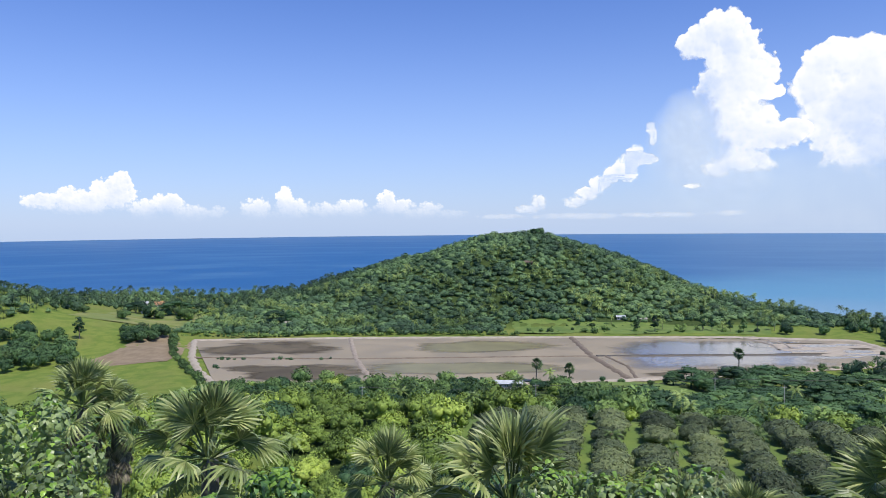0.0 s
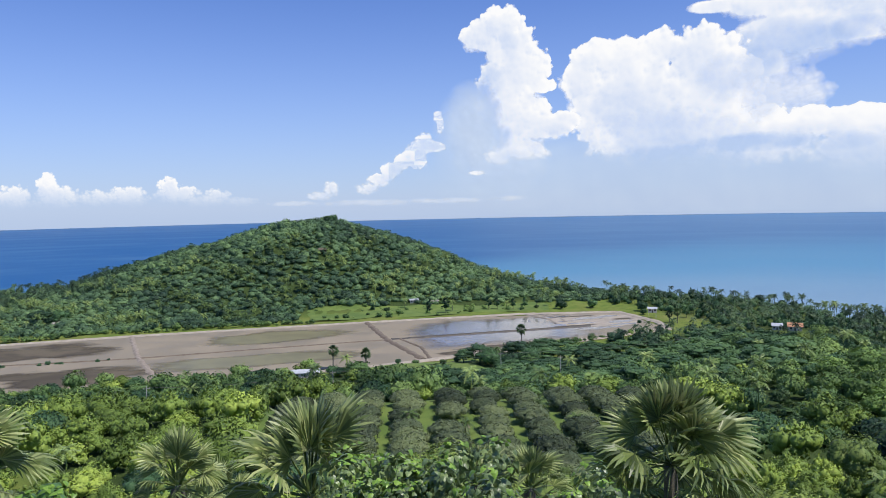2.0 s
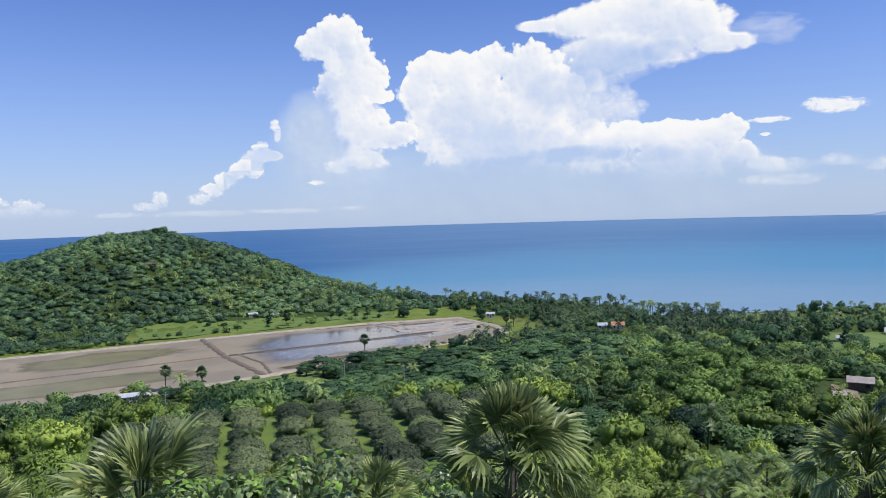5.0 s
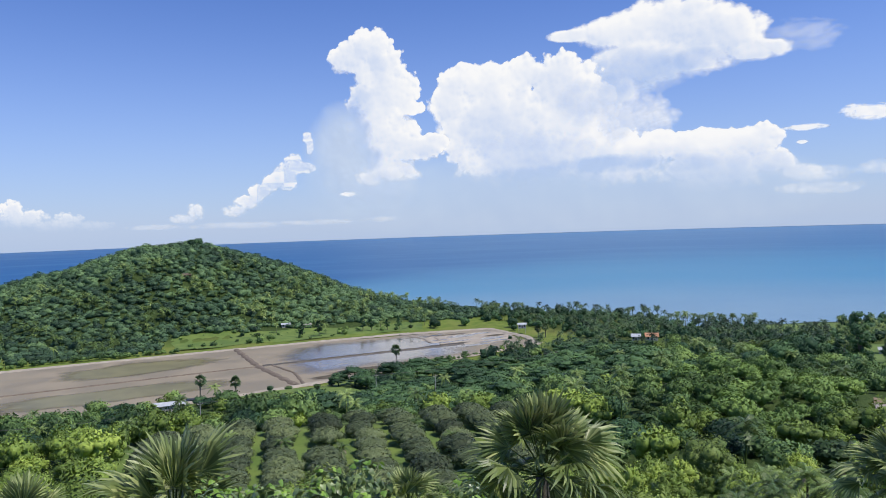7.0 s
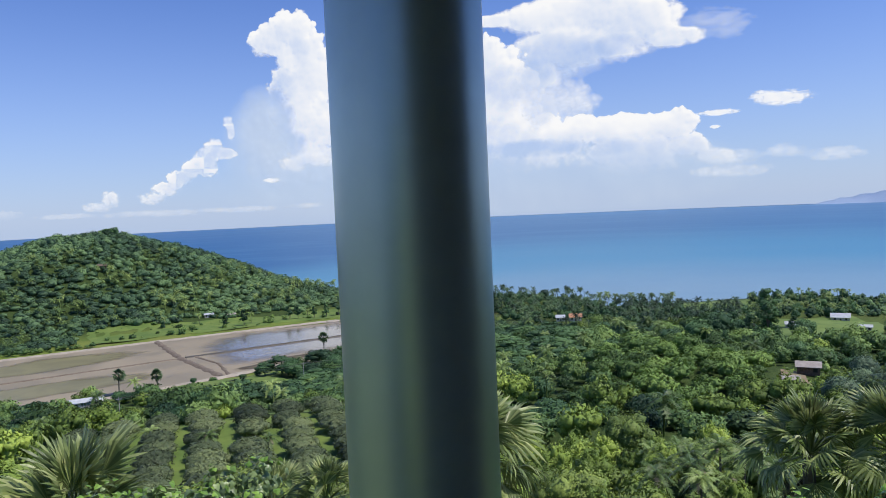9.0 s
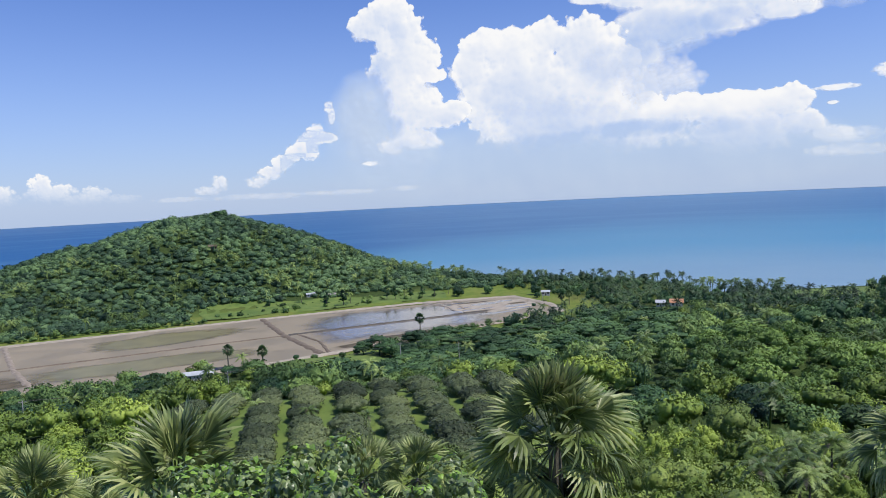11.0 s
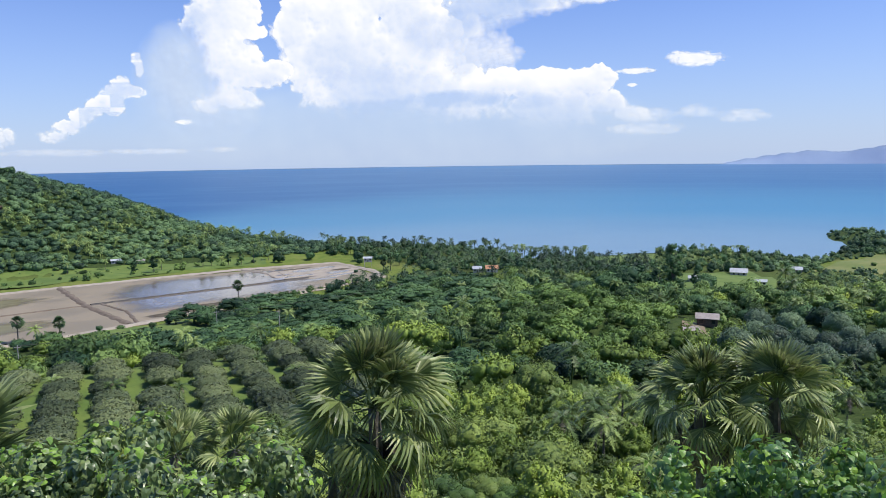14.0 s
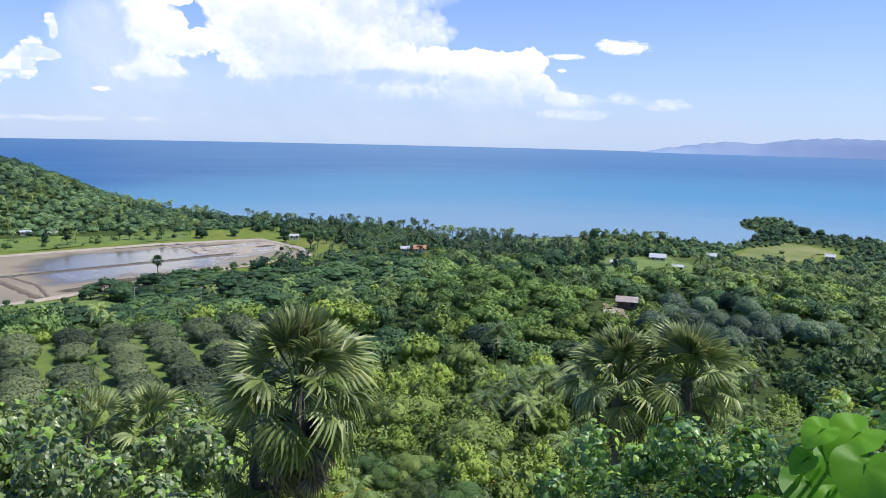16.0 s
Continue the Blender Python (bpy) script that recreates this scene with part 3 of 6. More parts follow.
def ground_z(x, y):
    x, y = np.asarray(x, float), np.asarray(y, float)
    d, az = np.hypot(x, y), np.degrees(np.arctan2(x, y))
    near_d = [0, 1.7, 3, 6, 12, 20, 30, 45, 70, 100]
    near_z = [88.3, 88.3, 86.2, 82.5, 78, 74, 70, 63.5, 55, 47.5]
    mid = np.interp(d, near_d + [138, 165, 207, 260, 300, 370, 410], near_z + [35, 33.4, 32.6, 21.5, 14, 4, 1.6])
    east = np.interp(d, near_d + [140, 190, 250, 330, 400, 470, 540, 620], near_z + [40, 35, 29.5, 23, 17, 10.5, 6, 3])
    w = smooth(az, 26, 48)
    z = mid * (1 - w) + east * w
    # the headland behind the ponds
    ridge = np.interp(x, [-240, -170, -108, -68, -29, 10, 56, 113, 167, 206, 258, 322, 380], [0, 6, 26, 38, 47, 58, 70, 71, 58, 45, 24, 5, 0])
    head = ridge * smooth(y, 596, 850) ** 0.85 * (1 - smooth(y, 880, 1060))
    # the rise on the far side of the fields
    west = 47 * np.exp(-((x + 440) / 110) ** 2 - ((y - 590) / 120) ** 2) + 10 * np.exp(-((x + 300) / 80) ** 2 - ((y - 560) / 60) ** 2)
    knoll = 3.0 * np.exp(-((x - 572) / 60) ** 2 - ((y - 212) / 36) ** 2) + 2.0 * np.exp(-((x - 783) / 35) ** 2 - ((y - 317) / 18) ** 2)
    mound = 9.0 * np.exp(-((x - 188) / 34) ** 2 - ((y - 166) / 34) ** 2)
    z = z + mound + head + west + knoll + wobble(x, y) * np.clip((d - 20) / 300, 0, 1) * 1.1
    # ponds lie on a level
    inside = smooth(x + (558.0 - y) * -0.41, POND[0] - 14, POND[0] - 2) * smooth(-x, -POND[2] - 14, -POND[2] - 2) * smooth(y, POND[1] - 14, POND[1] - 2) * smooth(-y, -POND[3] - 14, -POND[3] - 2)
    z = z * (1 - inside) + 0.35 * inside
    back = smooth(np.abs(az), 95, 130)
    z = z * (1 - back) + (88.3 + 0.12 * np.maximum(d - 4, 0)) * back
    islet = 55 * (1 - np.hypot((az - 68.0) / 1.9, (d - 850) / 60))
    s = np.maximum(shore(az) - d, islet)
    edge = np.interp(s, [-400, -30, 0, 12, 40, 80, 300], [-9, -1.5, -0.1, 1.2, 3.5, 9, 200])
    return np.minimum(z, edge)


def gz(x, y):
    return float(ground_z(x, y))


def polar(az, d):
    return d * math.sin(radians(az)), d * math.cos(radians(az))


def build_ground():
    rings = np.concatenate([[0.01, 0.8, 1.4], np.geomspace(1.7, 1400, 200), [2000, 3200, 4900]])
    azs = np.radians(np.concatenate([np.arange(-50, 90, 0.9), np.arange(90, 310, 4.0)]))
    x, y = rings[:, None] * np.sin(azs), rings[:, None] * np.cos(azs)
    v = np.stack([x, y, ground_z(x, y)], 2).reshape(-1, 3)
    n, m = len(rings), len(azs)
    i, j = np.meshgrid(np.arange(n - 1), np.arange(m), indexing="ij")
    a, b = i * m + j, i * m + (j + 1) % m
    f = np.concatenate([np.stack([a, a + m, b + m], 2).reshape(-1, 3), np.stack([a, b + m, b], 2).reshape(-1, 3)])
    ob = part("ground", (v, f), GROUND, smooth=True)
    px, py = v[:, 0], v[:, 1]
    az, d = np.degrees(np.arctan2(px, py)), np.hypot(px, py)
    # mask of the wooded stretches, for the darker ground colour
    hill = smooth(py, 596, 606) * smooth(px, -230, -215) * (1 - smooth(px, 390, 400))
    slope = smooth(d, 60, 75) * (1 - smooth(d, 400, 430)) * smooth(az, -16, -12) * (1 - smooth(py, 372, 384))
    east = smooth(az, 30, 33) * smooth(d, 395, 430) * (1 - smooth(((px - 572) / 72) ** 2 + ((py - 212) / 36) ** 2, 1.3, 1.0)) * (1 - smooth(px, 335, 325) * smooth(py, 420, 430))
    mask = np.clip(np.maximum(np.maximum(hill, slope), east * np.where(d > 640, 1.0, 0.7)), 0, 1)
    ob.data.attributes.new("under_woods", "FLOAT", "POINT").data.foreach_set("value", mask.astype(np.float32))
    tagged(ob, "green grassy land sloping down from the lookout to the sea", "ground", kind="structure")


def build_sea():
    rings = np.concatenate([[500], np.geomspace(560, 4960, 30)])
    azs = np.linspace(-180, 180, 181)[:-1]
    x, y = rings[:, None] * np.sin(np.radians(azs)), rings[:, None] * np.cos(np.radians(azs))
    v = np.stack([x, y, np.zeros_like(x)], 2).reshape(-1, 3)
    n, m = len(rings), len(azs)
    i, j = np.meshgrid(np.arange(n - 1), np.arange(m), indexing="ij")
    a, b = i * m + j, i * m + (j + 1) % m
    f = np.concatenate([np.stack([a, a + m, b + m], 2).reshape(-1, 3), np.stack([a, b + m, b], 2).reshape(-1, 3)])
    tagged(part("water", (v, f), SEA, smooth=True), "calm blue sea, turquoise over the shallows, reaching the horizon", "sea", kind="structure")


build_ground()
build_sea()


def draped(name, corners, lift, material, step=6.0, label="", category="field", kind="structure", ragged=1.5):
    """A patch that lies on the land inside a four-sided outline with an uneven border."""
    c = np.array(corners, float)
    n = max(3, int(np.linalg.norm(c[1] - c[0]) / step))
    m = max(3, int(np.linalg.norm(c[3] - c[0]) / step))
    u, w = np.meshgrid(np.linspace(0, 1, n + 1), np.linspace(0, 1, m + 1))
    p = (c[0] * ((1 - u) * (1 - w))[..., None] + c[1] * (u * (1 - w))[..., None] + c[2] * (u * w)[..., None] + c[3] * ((1 - u) * w)[..., None])
    x = p[..., 0] + ragged * np.sin(p[..., 1] * 0.13 + 1)
    y = p[..., 1] + ragged * np.sin(p[..., 0] * 0.11 + 2)
    v = np.stack([x, y, ground_z(x, y) + lift], 2).reshape(-1, 3)
    i, j = np.meshgrid(np.arange(m), np.arange(n), indexing="ij")
    a = i * (n + 1) + j
    f = np.concatenate([np.stack([a, a + 1, a + n + 2], 2).reshape(-1, 3), np.stack([a, a + n + 2, a + n + 1], 2).reshape(-1, 3)])
    return tagged(part(name, (v, f), material, smooth=True), label, category, kind=kind)


# ---- sky backdrop: clouds and haze as glowing sheets far out over the sea ----


def cloud_sheet(name, az0, az1, el0, el1, material, label, d):
    n, m = max(4, int(abs(az1 - az0))), 8
    v, f, uv = [], [], []
    for j in range(m + 1):
        for i in range(n + 1):
            az, el = az0 + (az1 - az0) * i / n, el0 + (el1 - el0) * j / m
            x, y = polar(az, d)
            v.append((x, y, 90 + d * math.tan(radians(el))))
            uv.append((az, el))
    for j in range(m):
        for i in range(n):
            a = j * (n + 1) + i
            f += [(a, a + 1, a + n + 2), (a, a + n + 2, a + n + 1)]
    ob = part(name, (np.array(v), np.array(f)), material)
    layer = ob.data.uv_layers.new(name="sky_degrees")
    flat = np.array([uv[k] for tri in f for k in tri], np.float32)
    layer.data.foreach_set("uv", flat.ravel())
    return tagged(ob, label, "cloud", kind="structure")


TOWER = [(21.1, 13.6, 1.7, 1.5), (19.3, 12.8, 1.6, 1.3), (21.7, 11.8, 2.2, 2.1), (22.9, 10.2, 2.0, 1.9), (24.0, 9.0, 1.2, 0.6),
         (21.0, 9.2, 2.1, 2.2), (21.8, 6.9, 2.9, 2.5), (24.2, 5.9, 2.2, 1.1), (25.6, 6.3, 1.35, 0.8), (22.2, 4.4, 2.1, 0.85), (20.7, 3.7, 1.3, 0.7), (22.8, 4.0, 2.0, 0.7)]
HEAPS = [(28.6, 10.9, 2.2, 1.35), (27.2, 9.0, 1.7, 2.6), (30.8, 10.9, 2.0, 1.4), (33.0, 11.3, 1.35, 1.45), (30.6, 7.9, 4.87, 3.68),
         (35.6, 10.7, 2.41, 2.03), (36.4, 8.5, 3.6, 3.43), (32.8, 5.2, 6.19, 2.63), (49.8, 5.3, 1.7, 1.15), (46.5, 5.0, 4.2, 1.45),
         (43.0, 5.5, 2.0, 1.05), (50.8, 3.6, 1.5, 0.95), (46.9, 3.4, 4.6, 1.8), (39.3, 4.5, 4.74, 2.17), (52.4, 2.7, 1.6, 0.7)]
ANVIL = [(43.7, 14.0, 5.4, 1.9), (40.0, 13.7, 3.6, 1.25), (36.6, 13.75, 2.1, 0.5), (47.6, 13.0, 3.1, 1.9), (49.8, 11.5, 2.4, 0.8), (45.5, 11.4, 3.6, 1.3),
         (42.0, 11.4, 4.4, 2.2), (39.6, 9.4, 3.2, 2.6), (41.0, 7.4, 3.4, 1.8)]
WISPS = [(52.6, 12.2, 2.6, 1.1), (53.6, 11.4, 1.1, 0.5), (54.4, 11.9, 0.8, 0.35)]
STAIR = [(14.9, 5.0, 0.8, 0.7), (14.3, 4.3, 1.0, 0.8), (15.7, 4.6, 0.8, 0.4), (13.2, 3.6, 0.95, 0.75), (12.2, 2.85, 0.9, 0.7), (11.3, 2.1, 1.0, 0.55), (10.3, 1.45, 1.0, 0.48), (7.5, 1.5, 0.65, 0.6), (6.7, 0.95, 1.2, 0.35),
         (15.9, 6.9, 0.36, 0.5), (16.1, 6.3, 0.3, 0.7), (14.2, 3.4, 0.8, 0.53)]
SCRAPS = [(56.9, 6.5, 2.1, 0.55), (56.2, 6.7, 1.2, 0.45), (52.9, 5.85, 1.5, 0.24), (52.6, 4.85, 0.4, 0.14), (18.9, 2.5, 0.7, 0.2)]
FAINT = [(54.0, 2.6, 1.6, 0.6), (57.1, 2.8, 1.4, 0.5), (60.3, 2.4, 1.9, 0.5), (53.5, 1.6, 3.0, 0.5), (21.5, 0.5, 1.2, 0.25), (16.5, 0.4, 3.5, 0.22), (10.5, 0.35, 4.0, 0.25), (4.5, 0.4, 2.0, 0.2)]
LOW = [(-23.8, 3.0, 0.8, 0.95), (-24.9, 2.5, 1.1, 0.85), (-24.2, 2.2, 1.5, 1.2), (-27.2, 2.1, 0.9, 0.7), (-28.9, 1.7, 1.3, 0.6), (-26.2, 1.6, 3.1, 0.9), (-20.7, 1.5, 1.4, 0.85), (-20.2, 1.7, 0.7, 0.65),
       (-22.3, 1.1, 1.1, 0.85), (-19.0, 0.8, 1.6, 0.7), (-17.3, 0.9, 0.8, 0.5), (-12.2, 1.9, 0.75, 1.0), (-14.3, 1.1, 1.4, 0.9), (-11.7, 1.1, 1.8, 0.85), (-9.1, 1.0, 1.2, 0.65),
       (-7.2, 1.1, 1.5, 0.8), (-4.4, 1.7, 0.8, 0.85), (-3.8, 1.2, 1.8, 0.75), (-1.0, 1.0, 1.1, 0.65), (0.6, 0.65, 1.4, 0.38), (-1.9, 0.7, 1.7, 0.5)]
VEIL = [(32.7, 2.1, 19.06, 3.6), (44.7, 1.8, 11.38, 3.02), (18.6, 4.8, 3.2, 4.9)]
# horizon haze is painted by a glowing sheet, densest at its foot
HAZE = Mat("haze_glow")
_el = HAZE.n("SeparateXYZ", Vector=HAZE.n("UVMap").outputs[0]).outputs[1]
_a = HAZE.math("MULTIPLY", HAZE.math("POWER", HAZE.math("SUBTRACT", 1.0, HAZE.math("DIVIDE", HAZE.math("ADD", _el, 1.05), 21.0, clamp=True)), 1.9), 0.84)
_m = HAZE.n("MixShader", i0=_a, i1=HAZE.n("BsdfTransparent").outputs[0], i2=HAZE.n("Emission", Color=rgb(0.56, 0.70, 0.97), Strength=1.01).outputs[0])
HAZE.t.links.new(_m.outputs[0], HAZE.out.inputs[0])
cloud_sheet("sky_haze", -95, 130, -1.03, 20, HAZE.m, "glowing sheet of pale lavender haze along the horizon", 4945)
cloud_sheet("cloud_veil", 5, 68, -0.9, 12, cloud_material("thin_cloud", VEIL, 0.1, 0.25, 1.3, 0.3, 1.06, (0.74, 0.85, 1.0, 1.0), low_soft=0.2), "thin whitish veil of cloud and far rain over the sea", 4900)
cloud_sheet("anvil_cloud", 30, 58, 5, 19, cloud_material("anvil_white", ANVIL, 0.35, 0.7, 0.35, base=(8.0, 13.0), low_soft=0.5, wisp=0.3,
            shade_spots=[(41.4, 10.8, 4.8, 1.9, 0.42, 0.08), (38.6, 9.3, 2.6, 1.8, 0.3, 0.05), (46.0, 11.3, 3.0, 0.9, 0.25, 0.1), (41.4, 7.4, 2.8, 1.6, 0.2, 0.15)]), "broad white anvil cloud with a torn soft edge", 4880)
cloud_sheet("heaped_cloud", 20, 60, -0.5, 15, cloud_material("heaped_white", HEAPS, 0.5, 0.75, 0.14, 0.9, base=(0.6, 5.4),
            shade_spots=[(39.3, 4.1, 5.0, 0.8, 0.55, 0.25), (33.5, 3.0, 6.5, 1.3, 0.45, 0.45), (37.2, 8.8, 2.2, 2.0, 0.3, 0.1), (29.5, 7.5, 2.5, 2.2, 0.12, 0.0), (44.5, 3.9, 3.0, 0.8, 0.25, 0.1), (33.0, 4.8, 8.0, 2.4, 0.2, 0.12), (46.5, 3.0, 5.5, 1.5, 0.2, 0.1), (39.6, 8.4, 2.0, 3.2, 0.05, 0.75)]),
            "long bank of heaped white cumulus with a grey base", 4860)
# an extra sheet paints the tower's shaded flank in blue-grey
cloud_sheet("shaded_cloud", 12, 28, -0.3, 12, cloud_material("shaded_white", [(18.6, 6.4, 2.2, 3.3), (19.6, 4.3, 2.9, 2.5), (21.0, 3.2, 3.6, 2.4)], 0.25, 0.7, 1.7, 0.4, 1.08, (0.72, 0.83, 1.0, 1.0), (0.0, 3.5), low_soft=0.3), "soft blue-grey shaded flank of the towering cloud", 4845)
cloud_sheet("towering_cloud", 13, 30, 0, 18, cloud_material("tower_white", TOWER, 0.5, 0.95, 0.14, 0.6, base=(2.4, 5.4),
            shade_spots=[(19.2, 7.0, 1.9, 3.0, 0.6, 0.75), (20.0, 5.3, 1.9, 1.4, 0.55, 0.6), (20.2, 9.6, 1.2, 1.6, 0.3, 0.0), (21.6, 12.0, 0.9, 1.2, 0.18, 0.0)]), "tall towering white cumulus cloud", 4840)
cloud_sheet("stepped_cloud", 4, 20, -0.3, 9, cloud_material("stair_white", STAIR, 0.6, 1.7, 0.3, 0.4, base=(0.6, 3.0), low_soft=0.7), "small white cumulus puffs climbing like steps", 4830)
cloud_sheet("cloud_scraps", 12, 66, 0, 14, cloud_material("scrap_white", SCRAPS, 0.3, 1.3, 0.7, wisp=0.95, base=(0.0, 1.0)), "thin torn scraps of white cloud", 4830)
cloud_sheet("faint_cloud", 0, 68, -0.8, 6, cloud_material("faint_white", FAINT, 0.5, 1.3, 2.4, wisp=0.8, base=(0.0, 1.0)), "faint wisps of cloud low over the sea", 4835)
cloud_sheet("high_wisps", 48, 60, 8, 16, cloud_material("wisp_white", WISPS, 0.2, 0.9, 3.2, wisp=1.2, base=(0.0, 1.0)), "faint torn wisps beside the anvil cloud", 4835)
cloud_sheet("low_cloud_row", -40, 6, -0.6, 6, cloud_material("low_white", LOW, 0.6, 1.9, 0.3, 0.9, base=(0.1, 2.2), low_soft=1.0), "row of low white cumulus above the horizon", 4870)


def build_far_island():
    az = np.arange(59.0, 100.0, 0.4)
    el = np.interp(az, [59, 59.8, 62.6, 64.9, 66.8, 69, 71.8, 74.7, 80, 88, 100], [-1.1, -0.85, -0.4, -0.14, -0.28, 0.08, 0.26, 0.18, 0.35, -0.1, -1.1])
    el = el + 0.035 * np.sin(az * 5.1) + 0.02 * np.sin(az * 11.3 + 1)
    v, f = [], []
    for a, e in zip(az, el):
        for d, top in ((4700, 0), (4780, 0.6), (4860, 1.0), (4930, 0.5)):
            x, y = polar(a, d)
            v.append((x, y, -2 + top * max(0.5, 92 + 4860 * math.tan(radians(e)))))
    for i in range(len(az) - 1):
        for j in range(3):
            k = i * 4 + j
            f += [(k, k + 4, k + 5), (k, k + 5, k + 1)]
    # distance haze is painted into the island's pale blue base colour
    k = Mat("haze_tinted_island")
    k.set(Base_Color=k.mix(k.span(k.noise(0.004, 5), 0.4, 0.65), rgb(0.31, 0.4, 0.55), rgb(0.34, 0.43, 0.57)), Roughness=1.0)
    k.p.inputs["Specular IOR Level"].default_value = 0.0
    tagged(part("far_island", (np.array(v), np.array(f)), k.m, smooth=True), "long island tinted haze-blue on the horizon", "island", kind="structure")


build_far_island()

# ---- salt ponds ----
MUD = mud_material("pond_mud", (0.325, 0.275, 0.195), (0.255, 0.218, 0.148), 0.5)
DARK_MUD = mud_material("dark_mud", (0.085, 0.07, 0.045), (0.16, 0.132, 0.085), 0.8, True)
OLIVE_WATER = water_material("olive_pond_water", (0.2, 0.175, 0.07), 0.35)
WET_EARTH = plain_material("wet_dark_earth", (0.05, 0.045, 0.04), (0.11, 0.095, 0.075), 0.6, 0.6, 0, 0.5, 0.1)
BLUE_WATER = water_material("clear_pond_water", (0.17, 0.155, 0.135), 0.14)
DIKE = plain_material("dike_earth", (0.27, 0.22, 0.165), (0.4, 0.34, 0.27), 0.5, 0.95, 0, 0.5, 0.1)
BROWN_DIKE = plain_material("brown_dike_earth", (0.15, 0.115, 0.08), (0.25, 0.2, 0.145), 0.5, 0.9, 0, 0.6, 0.12)
PALE_EARTH = plain_material("pale_earth", (0.36, 0.31, 0.24), (0.46, 0.4, 0.32), 0.3, 0.95, 0, 0.3, 0.05)


def blob_sheet(name, cx, cy, rx, ry, z, material, label, category="pool", seed=0, power=2.6):
    """A level sheet with an uneven rounded outline."""
    rng = np.random.default_rng(seed)
    n = 160
    a = np.linspace(0, 2 * math.pi, n, endpoint=False)
    r = (np.abs(np.cos(a)) ** power + np.abs(np.sin(a)) ** power) ** (-1 / power)
    for q in range(2, 22):
        r = r * (1 + 0.16 / q ** 0.9 * rng.uniform(0.3, 1.0) * np.sin(q * a + rng.uniform(0, 6.28)))
    v = [(cx, cy, z)] + [(cx + rx * r[i] * math.cos(a[i]), cy + ry * r[i] * math.sin(a[i]), z) for i in range(n)]
    f = [(0, 1 + i, 1 + (i + 1) % n) for i in range(n)]
    ob = part(name, (np.array(v), np.array(f)), material)
    ob.data.attributes.new("depth", "FLOAT", "POINT").data.foreach_set("value", np.array([1.0] + [0.0] * n, np.float32))
    return tagged(ob, label, category, kind="structure")


def dike(points, width, height, label, z=1.0, material=DIKE):
    """An earth bank of rounded, uneven section along a line."""
    p = []
    for (x0, y0), (x1, y1) in zip(points[:-1], points[1:]):
        n = max(2, int(math.hypot(x1 - x0, y1 - y0) / 4))
        p += [(x0 + (x1 - x0) * i / n, y0 + (y1 - y0) * i / n) for i in range(n)]
    p.append(points[-1])
    p = np.array(p)
    v, f = [], []
    for i, q in enumerate(p):
        d = p[min(i + 1, len(p) - 1)] - p[max(i - 1, 0)]
        s = np.array([-d[1], d[0]]) / (np.linalg.norm(d) + 1e-9)
        w = width * (1 + 0.25 * math.sin(i * 1.7) + 0.15 * math.sin(i * 4.1))
        for u, h in ((-1, -0.35), (-0.55, 0.75), (-0.2, 1.0), (0.25, 0.95), (0.6, 0.7), (1, -0.35)):
            x, y = q + s * u * w / 2
            v.append((x, y, z + height * h * (1 + 0.15 * math.sin(i * 2.3 + u))))
    for i in range(len(p) - 1):
        for j in range(5):
            k = i * 6 + j
            f += [(k, k + 1, k + 7), (k, k + 7, k + 6)]
    return tagged(part("dike", (np.array(v), np.array(f)), material, smooth=True), label, "dike", "pond dikes", "structure")


def grid_sheet(name, corners, z, material, label, category):
    c = [np.array(q, float) for q in corners]
    n = 24
    v, f = [], []
    for j in range(n + 1):
        for i in range(n + 1):
            u, w = i / n, j / n
            q = c[0] * (1 - u) * (1 - w) + c[1] * u * (1 - w) + c[2] * u * w + c[3] * (1 - u) * w
            v.append((q[0], q[1], z))
    for j in range(n):
        for i in range(n):
            k = j * (n + 1) + i
            f += [(k, k + 1, k + n + 2), (k, k + n + 2, k + n + 1)]
    return tagged(part(name, (np.array(v), np.array(f)), material), label, category, kind="structure")


grid_sheet("pond_bed", [(-128, 402), (104, 402), (100, 555), (-192, 556)], 0.95, MUD, "drained salt pond of wet grey-brown mud", "salt pond")
grid_sheet("pond_bed", [(104, 404), (290, 440), (298, 524), (100, 555)], 0.95, MUD, "shallow salt pond of wet brown mud", "salt pond")
blob_sheet("mud_flat", -124, 516, 50, 32, 0.962, DARK_MUD, "dark drying mud in the drained pond", "mud", 3)
blob_sheet("mud_flat", -88, 434, 44, 26, 0.962, DARK_MUD, "dark drying mud flat with puddles", "mud", 4)
blob_sheet("pool", 28, 516, 58, 25, 0.97, OLIVE_WATER, "shallow olive-brown water in the salt pond", "pool", 5)
blob_sheet("pool", 14, 440, 66, 22, 0.97, OLIVE_WATER, "shallow brown water between the dikes", "pool", 6)
blob_sheet("pool", 182, 482, 84, 56, 0.97, BLUE_WATER, "broad shallow water that mirrors the blue sky", "pool", 7, 3.0)
blob_sheet("pool", 236, 512, 26, 14, 0.975, BLUE_WATER, "shallow clear water at the end of the pond", "pool", 8)
dike([(-128, 402), (-150, 440), (-170, 486), (-192, 556)], 5, 0.8, "pale earth bank around the salt ponds", material=PALE_EARTH)
dike([(-192, 556), (-70, 560), (100, 553), (220, 545), (298, 524)], 6, 0.8, "pale earth bank around the salt ponds", material=PALE_EARTH)
dike([(298, 524), (300, 470), (290, 440)], 7, 0.7, "pale earth bank around the salt ponds", material=PALE_EARTH)
dike([(-128, 402), (-60, 398), (60, 396), (104, 402), (200, 422), (290, 440)], 6, 0.8, "pale earth bank around the salt ponds", material=PALE_EARTH)
